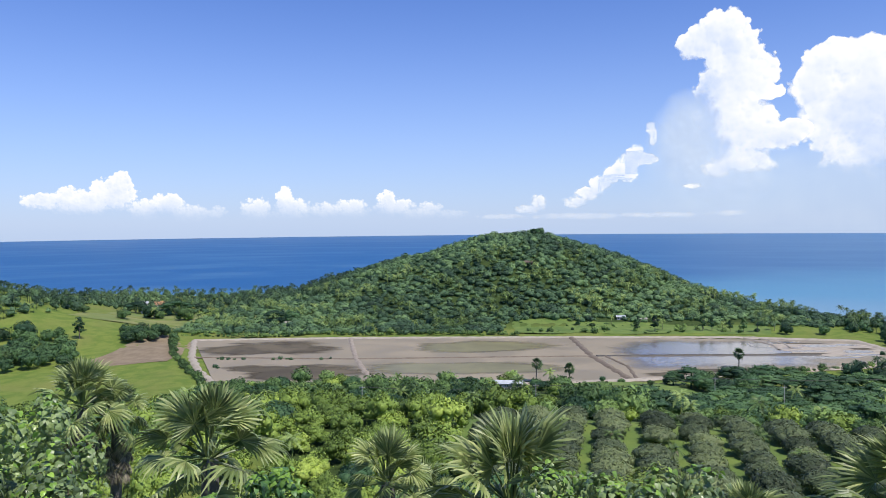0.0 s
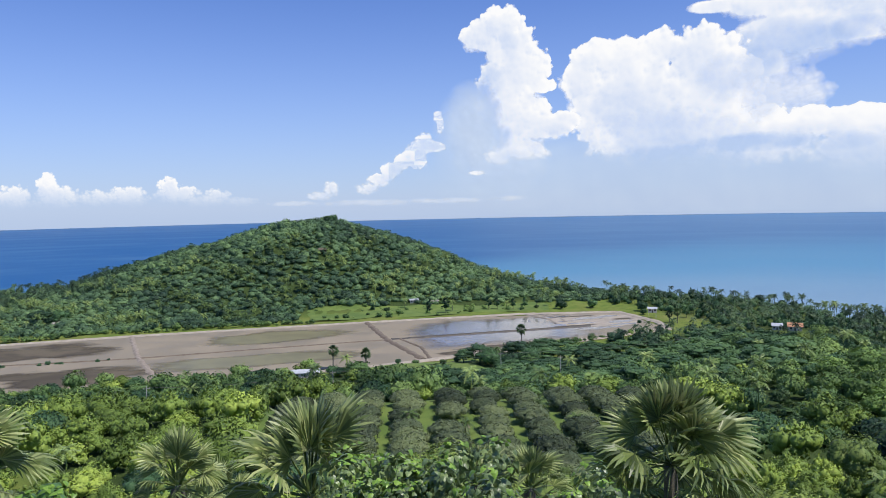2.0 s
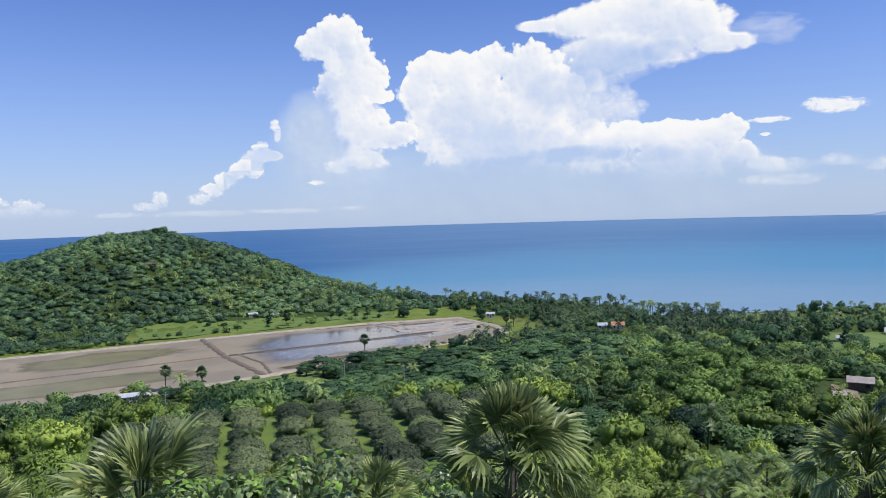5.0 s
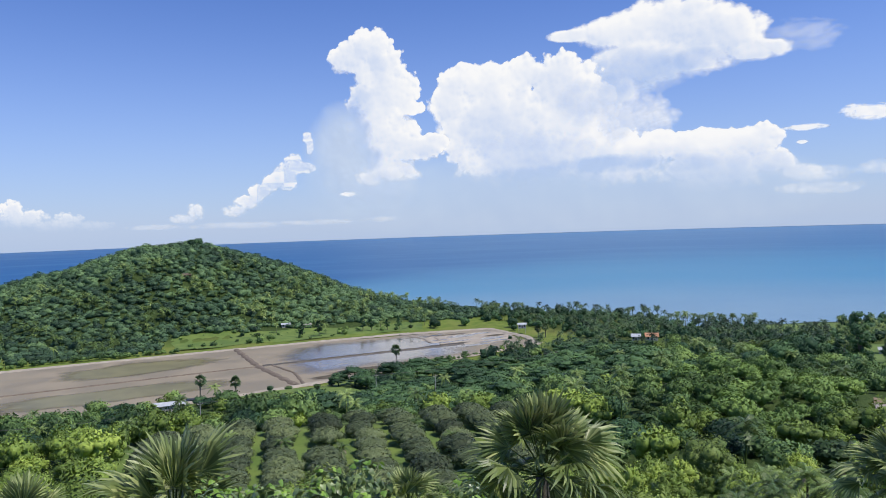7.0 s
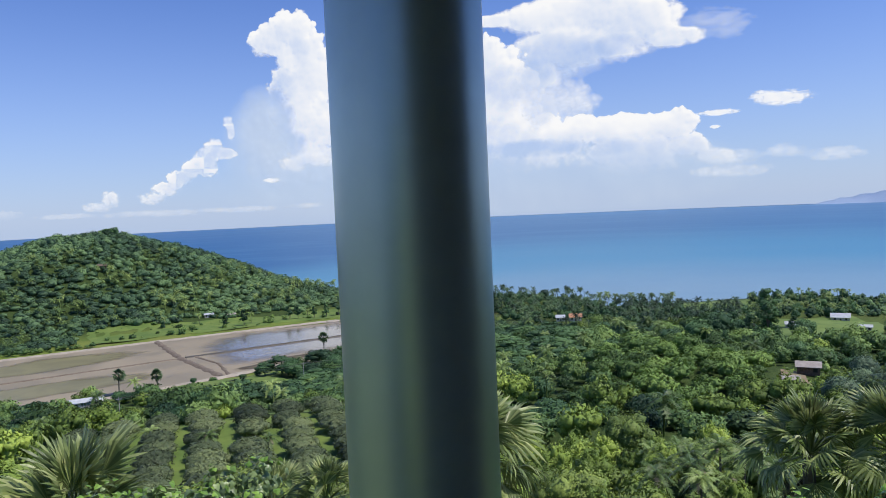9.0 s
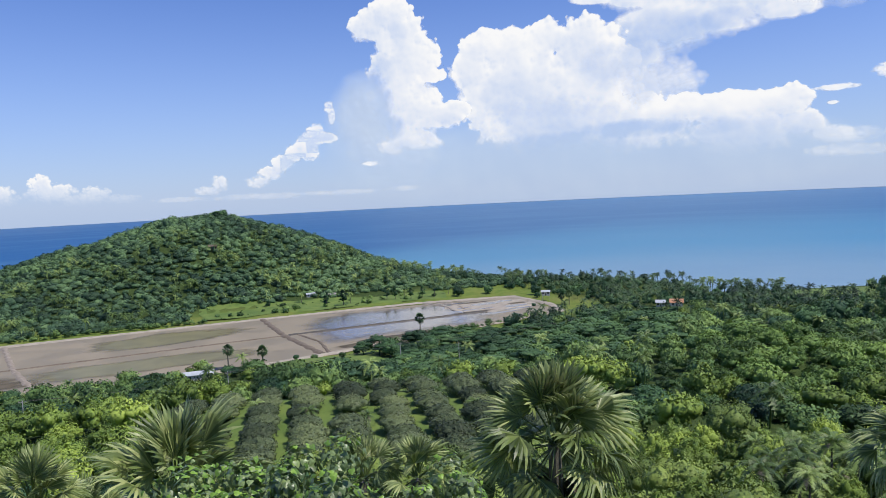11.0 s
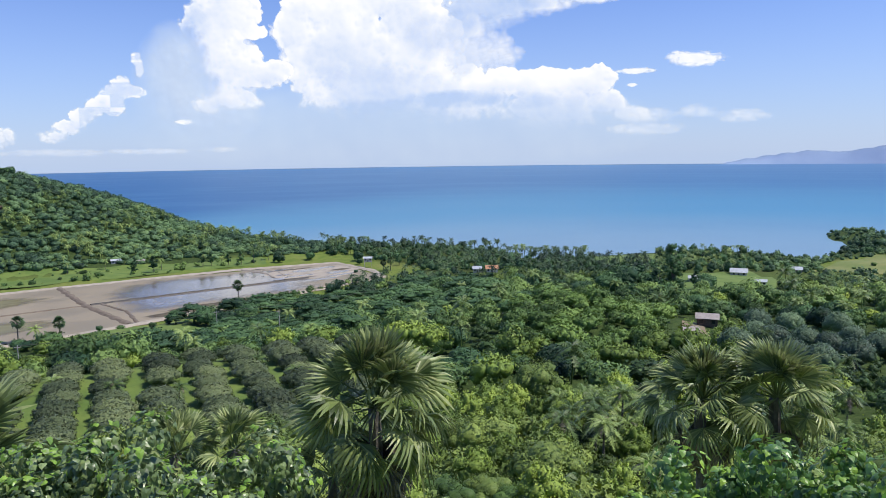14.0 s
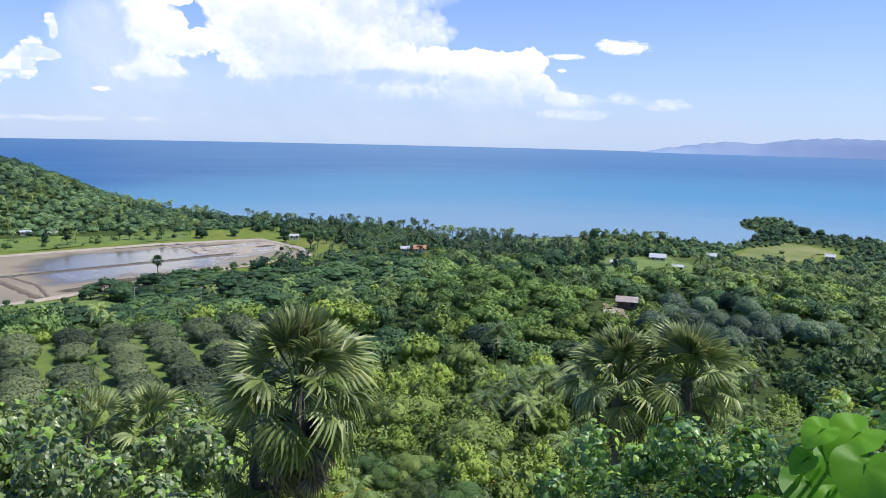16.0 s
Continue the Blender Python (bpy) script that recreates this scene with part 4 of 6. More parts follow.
dike([(-169, 484), (-61, 473), (45, 475), (97, 475)], 2.6, 0.5, "low brown earth dike between two salt ponds", material=BROWN_DIKE)
dike([(100, 475), (170, 474.5), (246, 472)], 3.2, 0.75, "dark wet earth dike running through the water", material=WET_EARTH)
dike([(-72, 556), (-58, 474), (-40, 402)], 4, 0.7, "low earth dike between two salt ponds")
dike([(97, 551), (97, 474), (104, 404)], 5, 0.9, "brown earth dike crossing the salt ponds", material=BROWN_DIKE)
dike([(108, 404), (112, 440), (106, 474)], 2.6, 0.5, "low brown earth dike between two salt ponds", material=BROWN_DIKE)
blob_sheet("mud_bank", 262, 492, 34, 26, 0.985, PALE_EARTH, "pale drying mud bank at the end of the pond", "mud", 11)
blob_sheet("pool", 262, 505, 16, 7, 0.995, BLUE_WATER, "small puddle on the mud bank", "pool", 12)
for seed, (x, y, rx, ry) in enumerate([(246, 486, 17, 3.2), (272, 470, 15, 3.5), (282, 508, 9, 4.5), (250, 462, 20, 4.0), (240, 498, 9, 2.2)]):
    blob_sheet("pool", x, y, rx, ry, 0.999, BLUE_WATER, "narrow puddle winding over the mud bank", "pool", 30 + seed, 2.2)
for seed, (x, y, rx, ry) in enumerate([(236, 476, 20, 4.0), (284, 492, 10, 3.5), (258, 516, 20, 3.0), (168, 426, 40, 6.0), (132, 416, 20, 7.0)]):
    blob_sheet("mud_flat", x, y, rx, ry, 0.991, DARK_MUD, "wet dark mud at the pond's edge", "mud", 40 + seed, 2.2)
dike([(224, 545), (232, 512), (228, 492)], 2.4, 0.7, "pale low dike with a sluice at the pond's end", material=PALE_EARTH)
dike([(233, 546), (242, 514), (238, 494)], 1.8, 0.6, "pale low dike with a sluice at the pond's end", material=PALE_EARTH)
blob_sheet("pool", 276, 482, 13, 6, 0.995, BLUE_WATER, "small puddle on the mud bank", "pool", 13)

# ---- fields ----
SOIL = plain_material("ploughed_soil", (0.215, 0.16, 0.098), (0.29, 0.225, 0.14), 0.15, 0.95, 0, 0.6, 0.1)
MEADOW = plain_material("meadow_grass", (0.15, 0.2, 0.045), (0.27, 0.26, 0.085), 0.04, 0.95, 0, 0.4, 0.15)
LAWN = plain_material("bright_grass", (0.1, 0.17, 0.03), (0.17, 0.235, 0.045), 0.08, 0.95, 0, 0.4, 0.15)
draped("field", [(-230, 455), (-176, 460), (-187, 550), (-220, 558)], 0.22, SOIL, label="brown ploughed field beside the meadows", category="field")
draped("meadow", [(-300, 575), (-150, 590), (-140, 690), (-300, 700)], 0.2, MEADOW, label="wide green meadow running to the trees", category="meadow")
draped("meadow", [(55, 572), (255, 560), (265, 600), (60, 625)], 0.35, LAWN, label="bright green grass strip behind the ponds", category="meadow")
draped("meadow", [(368, 222), (442, 232), (474, 262), (392, 266)], 0.35, LAWN, label="bright green grass round the scattered houses", category="meadow")
draped("meadow", [polar(54.8, 370), polar(63.5, 372), polar(63.0, 505), polar(55.5, 500)], 0.32, LAWN, label="bright green pasture round the scattered houses", category="meadow")
draped("meadow", [polar(49.0, 545), polar(55.0, 545), polar(55.0, 640), polar(49.0, 615)], 0.3, LAWN, label="bright green grass on the rise above the beach", category="meadow")
draped("yard", [polar(56.6, 238), polar(58.8, 240), polar(58.6, 262), polar(56.8, 262)], 0.3, SOIL, label="bare brown yard in front of the plank house", category="yard")
draped("meadow", [polar(56.0, 318), polar(58.4, 318), polar(58.6, 368), polar(56.0, 368)], 0.34, LAWN, label="strip of bright grass behind the plank house", category="meadow")
draped("meadow", [(505, 190), (625, 196), (628, 240), (510, 236)], 0.3, MEADOW, label="grassy knoll above the shore", category="meadow")
draped("meadow", [(62, 322), (122, 322), (128, 396), (66, 394)], 0.3, LAWN, label="bright grass between the pond and the orchard", category="meadow")
draped("orchard_grass", [(-8, 122), (104, 126), (132, 222), (-4, 218)], 0.35, LAWN, label="sunlit mown grass between the orchard rows", category="lawn")

# ---- trees ----


def in_box(x, y, x0, y0, x1, y1):
    return x0 <= x <= x1 and y0 <= y <= y1


def polar_of(x, y):
    return math.degrees(math.atan2(x, y)), math.hypot(x, y)


ROW_AZ = radians(14.5)


def orchard_spots():
    ux, uy = math.sin(ROW_AZ), math.cos(ROW_AZ)
    for r in range(-3, 8):
        for s in range(0, 11):
            along, across = 133 + s * 9.1 + (r % 2) * 4, -4.9 + r * 10.75
            x, y = along * ux + across * uy, along * uy - across * ux
            az, d = polar_of(x, y)
            if d < 128 or d > 216 or az < 1.0 or az > 33:
                continue
            if RNG.uniform() < 0.04:
                continue
            yield x + RNG.uniform(-0.9, 0.9), y + RNG.uniform(-0.9, 0.9)


ORCHARD = list(orchard_spots())


def mango_tree(seed, leaf=LEAF_MANGO, label="rounded grey-green mango tree in an orchard row", group="mango orchard", tall=1.0):
    rng = np.random.default_rng(seed)
    top = part("mango_tree", trunk_geo(rng, 1.9, 0.24, 2.6, 4), BARK)
    lobes = np.array(dome_lobes(rng, 4.4, 4.4, 24)) * (1, 1, tall, 1, 1, tall) + (0, 0, 0.6, 0, 0, 0)
    part("crown", crown(rng, lobes, 1900, 0.33, ICO2, 0.1, 0.35, 0.86, whole=0.6), leaf, top, smooth=True)
    return tagged(top, label, "tree", group)


def grown(geo, spots, rng, lo=0.8, hi=1.2, sink=0.3, tall=(0.85, 1.2)):
    """Copies of prototypes joined into one growth; each has its own tone."""
    out, tones = [], []
    for x, y in spots:
        s = lo + (hi - lo) * rng.uniform() ** 1.5
        s *= 1.3 if hi > 1.7 and x < 240 and rng.uniform() < 0.07 else 1.0
        one = turned(geo[rng.integers(len(geo))], x, y, gz(x, y) - sink * s, rng.uniform(0, 6.28), s, s * rng.uniform(*tall))
        out.append(one)
        tones.append(np.full(len(one[0]), np.clip(0.5 + 0.28 * rng.normal() + 0.26 * wobble(x * 0.6, y * 0.6), 0.03, 1.0)))
    return join(out), np.concatenate(tones)


def growth(name, made, material, label, category="woods"):
    """Links what grown() made as one growth."""
    ob = part(name, made[0], material, smooth=True)
    ob.data.attributes.new("tone", "FLOAT", "POINT").data.foreach_set("value", made[1].astype(np.float32))
    return tagged(ob, label, category, kind="stuff")


def scatter(rng, x0, y0, x1, y1, step, keep):
    out = []
    for y in np.arange(y0, y1, step):
        for x in np.arange(x0, x1, step):
            px, py = x + rng.uniform(-0.45, 0.45) * step, y + rng.uniform(-0.45, 0.45) * step
            if keep(px, py):
                out.append((px, py))
    return out


def repeat(protos, spots, lo=0.85, hi=1.15, sink=0.1):
    """The prototypes at the first spots, copies of them at the rest."""
    for i, (x, y) in enumerate(spots):
        m = Matrix.Translation((x, y, gz(x, y) - sink)) @ Matrix.Rotation(RNG.uniform(0, 6.28), 4, "Z") @ Matrix.Scale(RNG.uniform(lo, hi), 4)
        if i < len(protos):
            protos[i].matrix_basis = m
        else:
            copy_thing(protos[i % len(protos)], m).scale = m.to_scale()


repeat([mango_tree(100 + i, tall=0.98) for i in range(4)], ORCHARD, 0.95, 1.18, 0.55)
# old dark mango trees below the houses
DOMES = [polar(az, d) for az, d in ((60.6, 208), (61.8, 238), (63.1, 224), (64.1, 264), (66.3, 197), (68.5, 210), (70.1, 243), (65.2, 232), (66.7, 226), (68.1, 250), (67.2, 268), (71.6, 223), (62.0, 262), (64.4, 206), (69.8, 228), (72.8, 246), (62.2, 192))]
repeat([mango_tree(110 + i, LEAF_DOME, "large dark dome-shaped mango tree below the houses", "old mango trees", 1.6) for i in range(3)], DOMES, 0.9, 1.15, 0.4)

# crowns for the wooded stretches, light enough to repeat by the thousand
g = np.random.default_rng(21)


def far_crown(r, h):
    """A small distant crown: one uneven round heart, two side lobes and sprays."""
    main = crown(g, [(0, 0, h * 0.5, r, r, h * 0.55)], 62, r * 0.27, ICO1, 0.2, 0.4, 0.88)
    a = g.uniform(0, 6.28)
    sides = crown(g, [(r * 0.7 * math.cos(a + q), r * 0.7 * math.sin(a + q), h * 0.42, r * 0.5, r * 0.5, h * 0.33) for q in (0, 2.3)], 24, r * 0.25, ICO0, 0.15, 0.4, 0.85, ICO0)
    return join([main, sides])


FAR_CROWNS = [far_crown(3.5, g.uniform(4.6, 6.2)) for _ in range(8)]
LIGHT_CROWNS = [crown(g, round_lobes(g, 3.4, 5.4, 3, 0.3), 60, 0.95, ICO1, 0.16, 0.4, 0.86, ICO0) for _ in range(6)]
FAR_PALMS = [join([turned(feather_palm(g, 13, 3.7, 4), 0, 0, 8.5), tube([(0, 0, -0.5), (0.3, 0.1, 4.2), (0, 0, 8.5)], [0.2, 0.16, 0.13], 3)]) for _ in range(4)]
MID_BROAD = [crown(g, round_lobes(g, 4.6, 8.0, 10, 0.42), 560, 0.62, ICO1, 0.16, 0.35, 0.74, ICO0) for _ in range(6)]
MID_DOME = [crown(g, dome_lobes(g, 4.4, 6.0, 14), 620, 0.52, ICO2, 0.1, 0.3, 0.84, ICO0, whole=0.6) for _ in range(4)]
MID_TIER = [join([crown(g, tier_lobes(g, 6.5, 7.0, 12), 460, 0.66, ICO1, 0.1, 0.25, 0.8, ICO0), tube([(0, 0, -1), (0.2, 0, 4), (0, 0, 6.5)], [0.4, 0.3, 0.2], 5)]) for _ in range(4)]
MID_PLUME = [crown(g, round_lobes(g, 3.7, 6.6, 18, 0.3), 700, 0.42, ICO1, 0.2, 0.45, 0.74, ICO0) for _ in range(4)]
MID_PALM = [join([turned(feather_palm(g, 15, 3.7, 7), 0, 0, 7.5), tube([(0, 0, -0.5), (0.35, 0.1, 4), (0, 0, 7.5)], [0.2, 0.16, 0.13], 5)]) for _ in range(4)]


def hill_land(x, y):
    az, d = polar_of(x, y)
    if d > shore(az) - 8 or not (-215 < x < 400) or y > 890:
        return False
    if in_box(x, y, 50, 555, 262, 618 + 6 * math.sin(x * 0.1)) or y < (575 if x < 48 else 600 - 0.05 * x):
        return False
    return True


woods = scatter(g, -220, 560, 400, 890, 6.7, hill_land)
palmy = [p for p in woods if wobble(p[0] * 2.3, p[1] * 2.3 + 50) > 0.5 and p[1] < 770]
leafy = [p for i, p in enumerate(woods) if i % 2 or not (wobble(p[0] * 2.3, p[1] * 2.3 + 50) > 0.5 and p[1] < 770)]
growth("hill_woods", grown(FAR_CROWNS, leafy, g, 0.72, 1.5, 0.9, (0.7, 1.05)), LEAF_WOODS, "dense green woods covering the headland hill", "woods")
growth("hill_palms", grown(FAR_PALMS, palmy, g, 0.8, 1.2), LEAF_PALM, "coconut palms scattered through the hill woods", "palms")


def west_land(x, y):
    az, d = polar_of(x, y)
    if d > shore(az) - 10 or az < -42 or az > -8:
        return False
    rise = ((x + 432) / 128) ** 2 + ((y - 592) / 126) ** 2 < 1 and x < -296 + 0.35 * (y - 560)
    belt = y > 715 + 25 * math.sin(x * 0.03)
    return rise or belt


woods = scatter(g, -700, 470, -100, 930, 9.0, west_land)
growth("coast_woods", grown(LIGHT_CROWNS, woods[::2], g, 0.8, 1.6, 0.5), LEAF_WOODS, "green woods along the shore behind the meadows", "woods")
growth("coast_palms", grown(FAR_PALMS, woods[1::2], g, 0.8, 1.2), LEAF_FARPALM, "coconut palms along the shore behind the meadows", "palms")


def clearing(x, y):
    """Open ground round the houses, the knoll and the tracks."""
    az, d = polar_of(x, y)
    if (55.8 < az < 63.2 and 372 < d < 500) or (49.2 < az < 54.6 and 548 < d) or (56.2 < az < 58.0 and 322 < d < 372) or (56.4 < az < 59.0 and 206 < d < 272):
        return True
    return (in_box(x, y, 215, 425, 330, 560) or ((x - 572) / 66) ** 2 + ((y - 212) / 32) ** 2 < 1 or in_box(x, y, 360, 205, 470, 262)
            or in_box(x, y, 14, 306, 48, 376) or in_box(x, y, 26, 238, 42, 270) or ((x - 312) / 28) ** 2 + ((y - 350) / 32) ** 2 < 1 or ((x - 280) / 16) ** 2 + ((y - 388) / 20) ** 2 < 1 or in_box(x, y, 198, 114, 226, 140) or in_box(x, y, 236, 115, 262, 138) or ((x - 94) / 34) ** 2 + ((y - 352) / 44) ** 2 < 1 or in_box(x, y, 210, 122, 232, 142))


def grove(x, y):
    az, d = polar_of(x, y)
    return 29 < az < 82 and 430 <= d < shore(az) - 14 and not clearing(x, y) and (az < 61.5 or d < 520)


woods = scatter(g, 230, 100, 900, 680, 7.4, grove)
growth("palm_grove", grown(FAR_PALMS, [p for p in woods[::2] if polar_of(*p)[0] < 54], g, 0.8, 1.25), LEAF_FARPALM, "dense coconut grove along the beach", "palms")
growth("shore_palms", grown(FAR_PALMS, [p for p in woods[::2] if polar_of(*p)[0] >= 54], g, 0.55, 0.85), LEAF_PALM, "low coconut palms among the houses", "palms")
def far_shore(x, y):
    az, d = polar_of(x, y)
    islet = math.hypot((az - 68.0) / 1.9, (d - 850) / 60) < 0.96
    return 61.5 <= az < 84 and 515 < d and (d < shore(az) - 8 or islet) and not clearing(x, y)


growth("shore_woods", grown(LIGHT_CROWNS, scatter(g, 440, 60, 880, 400, 8.4, far_shore), g, 0.55, 1.25, 0.5, (0.7, 1.0)), LEAF_WOODS, "low green woods along the shore and on the islet", "woods")
growth("grove_undergrowth", grown(LIGHT_CROWNS, woods[1::2], g, 0.65, 1.5, 0.5), LEAF_DARK, "green undergrowth and trees between the coconut palms", "woods")


def slope_land(x, y):
    az, d = polar_of(x, y)
    if not (-44 < az < 84) or d < 50 or d > 445 or clearing(x, y):
        return False
    if -208 < x < 305 and y > 385 + max(0.0, (x - 100) * 0.2):
        return False
    if az < -13 and (y > 375 or (x < -120 and y > 330)):
        return False
    if 35.5 < az < 45.5 and d < 68:
        return False
    if 3 < az < 31 and 126 < d < 214:
        return False
    for ox, oy in ORCHARD + DOMES:
        if (x - ox) ** 2 + (y - oy) ** 2 < 58:
            return False
    return True


def on_mound(x, y):
    az, d = polar_of(x, y)
    return ((az - 49.6) / 6.6) ** 2 + ((d - 236) / 56) ** 2 < 1.0 + 0.15 * wobble(x * 2, y * 2) and not clearing(x, y)


kinds = {("mound", "far"): scatter(g, 90, 90, 280, 260, 6.8, on_mound)}
for x, y in scatter(g, -300, 10, 470, 470, 9.4, slope_land):
    az, d = polar_of(x, y)
    u, w = wobble(x * 1.4 + 30, y * 1.4) + RNG.uniform(-0.6, 0.6), RNG.uniform()
    if on_mound(x, y):
        continue
    elif 44 < az < 62 and 112 <= d < 250:
        kind = "plume" if u > -0.5 else ("lime" if w > 0.7 and d > 150 else ("palm" if w < 0.1 else ("dark" if u < -1.1 else "broad")))
    elif d < 115 and 34 < az < 66:
        kind = "palm" if w < (0.45 if 47 < az < 60 and d > 70 else 0.15) else ("plume" if w < 0.75 else "broad")
    elif 14 < az < 42 and d > 262:
        kind = "tier" if w < 0.68 else ("palm" if w > 0.95 else ("dark" if w > 0.86 else "broad"))
    elif 57 < az < 76 and 188 < d < 275:
        kind = "bare" if w < 0.75 else "palm"
    elif w < (0.17 if az > 50 else 0.08) and d > 70:
        kind = "palm"
    elif u > (-0.5 if az < 8 else 0.0 if 36 < az < 60 else 0.7) and d < (270 if az < 10 else 220):
        kind = "plume"
    else:
        kind = "dark" if u < -0.75 else ("lime" if w > 0.86 and d > 150 else "broad")
    kinds.setdefault((kind, "near" if d < 150 else "far"), []).append((x, y))
growth("broadleaf_woods", grown(MID_BROAD, kinds["broad", "far"], g, 0.62, 1.42, 0.9, (0.7, 1.2)), LEAF_BROAD, "dense mixed green trees on the slope", "woods")
growth("lime_trees", grown(MID_BROAD, kinds["lime", "far"], g, 0.6, 1.2, 0.9, (0.8, 1.15)), LEAF_BRIGHT, "bright lime-green trees scattered through the woods", "woods")
growth("mound_trees", grown(MID_BROAD, kinds["mound", "far"], g, 0.62, 1.1, 0.9, (0.75, 1.05)), LEAF_MOUND, "close yellow-green trees covering a low mound", "woods")
growth("dark_trees", grown(MID_DOME, kinds["dark", "far"], g, 0.9, 1.35, 0.6, (0.85, 1.2)), LEAF_DARK, "dark rounded mango trees among the woods", "woods")
growth("spreading_trees", grown(MID_TIER, kinds["tier", "far"], g, 0.75, 1.45), LEAF_ACACIA, "flat-topped spreading green trees beyond the orchard", "woods")
growth("bamboo_thicket", grown(MID_PLUME, kinds["plume", "far"], g, 0.85, 1.6, 0.5), LEAF_BRIGHT, "bright yellow-green bamboo and bushes", "bamboo")
growth("coconut_palms", grown(MID_PALM, kinds["palm", "far"], g, 0.95, 1.4), LEAF_PALM, "coconut palms standing among the trees", "palms")


low_green = scatter(g, 120, 40, 280, 180, 5.2, lambda x, y: 57 < polar_of(x, y)[0] < 76 and 185 < math.hypot(x, y) < 275 and not clearing(x, y))
growth("mango_undergrowth", grown(LIGHT_CROWNS, low_green, g, 0.35, 0.7, 0.3), LEAF_BROAD, "green bushes between the old mango trees", "bushes")


def broad_tree(seed, leaf, label, r=4.2, h=6.5, flat=False, lobes_n=18, sprays=2300, spray=0.27):
    rng = np.random.default_rng(seed)
    top = part("tree", trunk_geo(rng, 3.0, 0.2, 2.6, 4), BARK)
    lobes = np.array(tier_lobes(rng, r * 1.2, h, 12) if flat else round_lobes(rng, r, h, lobes_n, 0.3)) + (0, 0, 1.0, 0, 0, 0)
    part("crown", crown(rng, lobes, sprays, spray, ICO2, 0.16, 0.4, 0.8), leaf, top, smooth=True)
    return tagged(top, label, "tree", "slope trees")


def bamboo_clump(seed):
    rng = np.random.default_rng(seed)
    top = part("bamboo_clump", tube([(0, 0, -0.5), (0.1, 0.05, 2.0), (0.2, 0, 4.6)], [0.42, 0.34, 0.12], 9), LEAF_BRIGHT)
    part("foliage", crown(rng, plume_lobes(rng, 3.1, 6.2, 16) + round_lobes(rng, 3.0, 5.6, 24, 0.25), 2500, 0.245, ICO1, 0.22, 0.5, 0.74), LEAF_BRIGHT, top, smooth=True)
    return tagged(top, "bright yellow-green feathery bamboo clump", "bamboo", "bamboo clumps")


def coconut_palm(seed, h=6.0, fronds=18, yellow=0, ripe=LEAF_DRY):
    rng = np.random.default_rng(seed)
    bend = rng.uniform(-0.5, 0.5)
    top = part("coconut_palm", tube([(0, 0, -0.6), (bend * 0.6, 0.1, h * 0.5), (bend, 0, h)], [0.2, 0.15, 0.12], 8), PALM_BARK)
    part("crown", turned(feather_palm(rng, fronds, 3.3, 15, 1.0), bend, 0, h), LEAF_PALM, top, "arching feathery green fronds")
    if yellow:
        part("dry_crown", turned(feather_palm(rng, yellow, 2.6, 14, 1.6), bend, 0, h - 0.3), ripe, top, "hanging yellow fronds")
    return tagged(top, "coconut palm with long arching feathery fronds", "palm tree", "coconut palms")


repeat([broad_tree(200 + i, LEAF_NEAR, "leafy green tree with an uneven rounded crown", r, h) for i, (r, h) in enumerate([(4.2, 6.2), (3.6, 5.4), (4.6, 6.8)])],
       kinds["broad", "near"], 0.7, 1.35, 0.6)
repeat([broad_tree(210 + i, LEAF_DARK, "dark green tree with a dense rounded crown") for i in range(2)], kinds["dark", "near"], 0.7, 1.05, 0.6)
repeat([bamboo_clump(220 + i) for i in range(3)], kinds["plume", "near"], 0.75, 1.2)
repeat([coconut_palm(230 + i, h, 18, 4) for i, h in enumerate((5.0, 6.5, 7.5))], kinds["palm", "near"], 0.75, 1.1)

repeat([coconut_palm(235 + i, h, 20, 3) for i, h in enumerate((6.0, 7.0, 8.0))], [polar(az, d) for az, d in ((48.6, 112), (49.6, 120), (50.4, 108), (51.2, 117), (52.0, 126), (52.6, 110), (53.4, 119), (54.2, 107), (54.8, 125), (50.0, 131), (55.6, 114), (56.4, 104), (47.6, 124), (64.0, 120), (66.0, 132), (68.2, 118), (63.0, 108))], 0.85, 1.15)

repeat([coconut_palm(250 + i, h, 20) for i, h in enumerate((8.5, 9.5))], [polar(az, 588) for az in (43.9, 44.5, 45.1, 46.3, 46.9, 47.8, 48.6, 49.3)], 1.1, 1.4)
repeat([coconut_palm(240 + i, h, 15, 2) for i, h in enumerate((3.6, 4.6))], [polar(az, d) for az, d in ((13.2, 186), (17.6, 176), (19.6, 170), (23.5, 196), (26.5, 178), (9.2, 196), (28.8, 205), (21.2, 212))], 0.8, 1.05)
repeat([coconut_palm(245 + i, h, 16) for i, h in enumerate((7.5, 9.0))], [(-272, 448), (-284, 452), (-296, 462), (-262, 462), (-306, 480), (-262, 655), (-190, 606), (208, 580), (222, 577), (246, 568), (176, 584), (112, 600), (140, 606), (262, 574)], 0.9, 1.2)

# low growth on the near slope, with a grassy gap
near_bushes = [p for p in scatter(g, -40, 14, 60, 52, 3.8, lambda x, y: 17 < math.hypot(x, y) < 52 and not (35.5 < polar_of(x, y)[0] < 46 and 25 < math.hypot(x, y)))]
BUSH = [crown(g, round_lobes(g, 1.5, 2.0, 6, 0.3), 260, 0.22, ICO1, 0.18, 0.4, 0.74, ICO0) for _ in range(4)]
growth("undergrowth", grown(BUSH, near_bushes, g, 0.7, 1.3, 0.2), LEAF_NEAR, "low green bushes on the steep slope", "bushes")


under = scatter(g, -60, 20, 130, 135, 5.8, lambda x, y: 50 < math.hypot(x, y) < 134 and slope_land(x, y) and not (35.5 < polar_of(x, y)[0] < 45.5 and math.hypot(x, y) < 68))
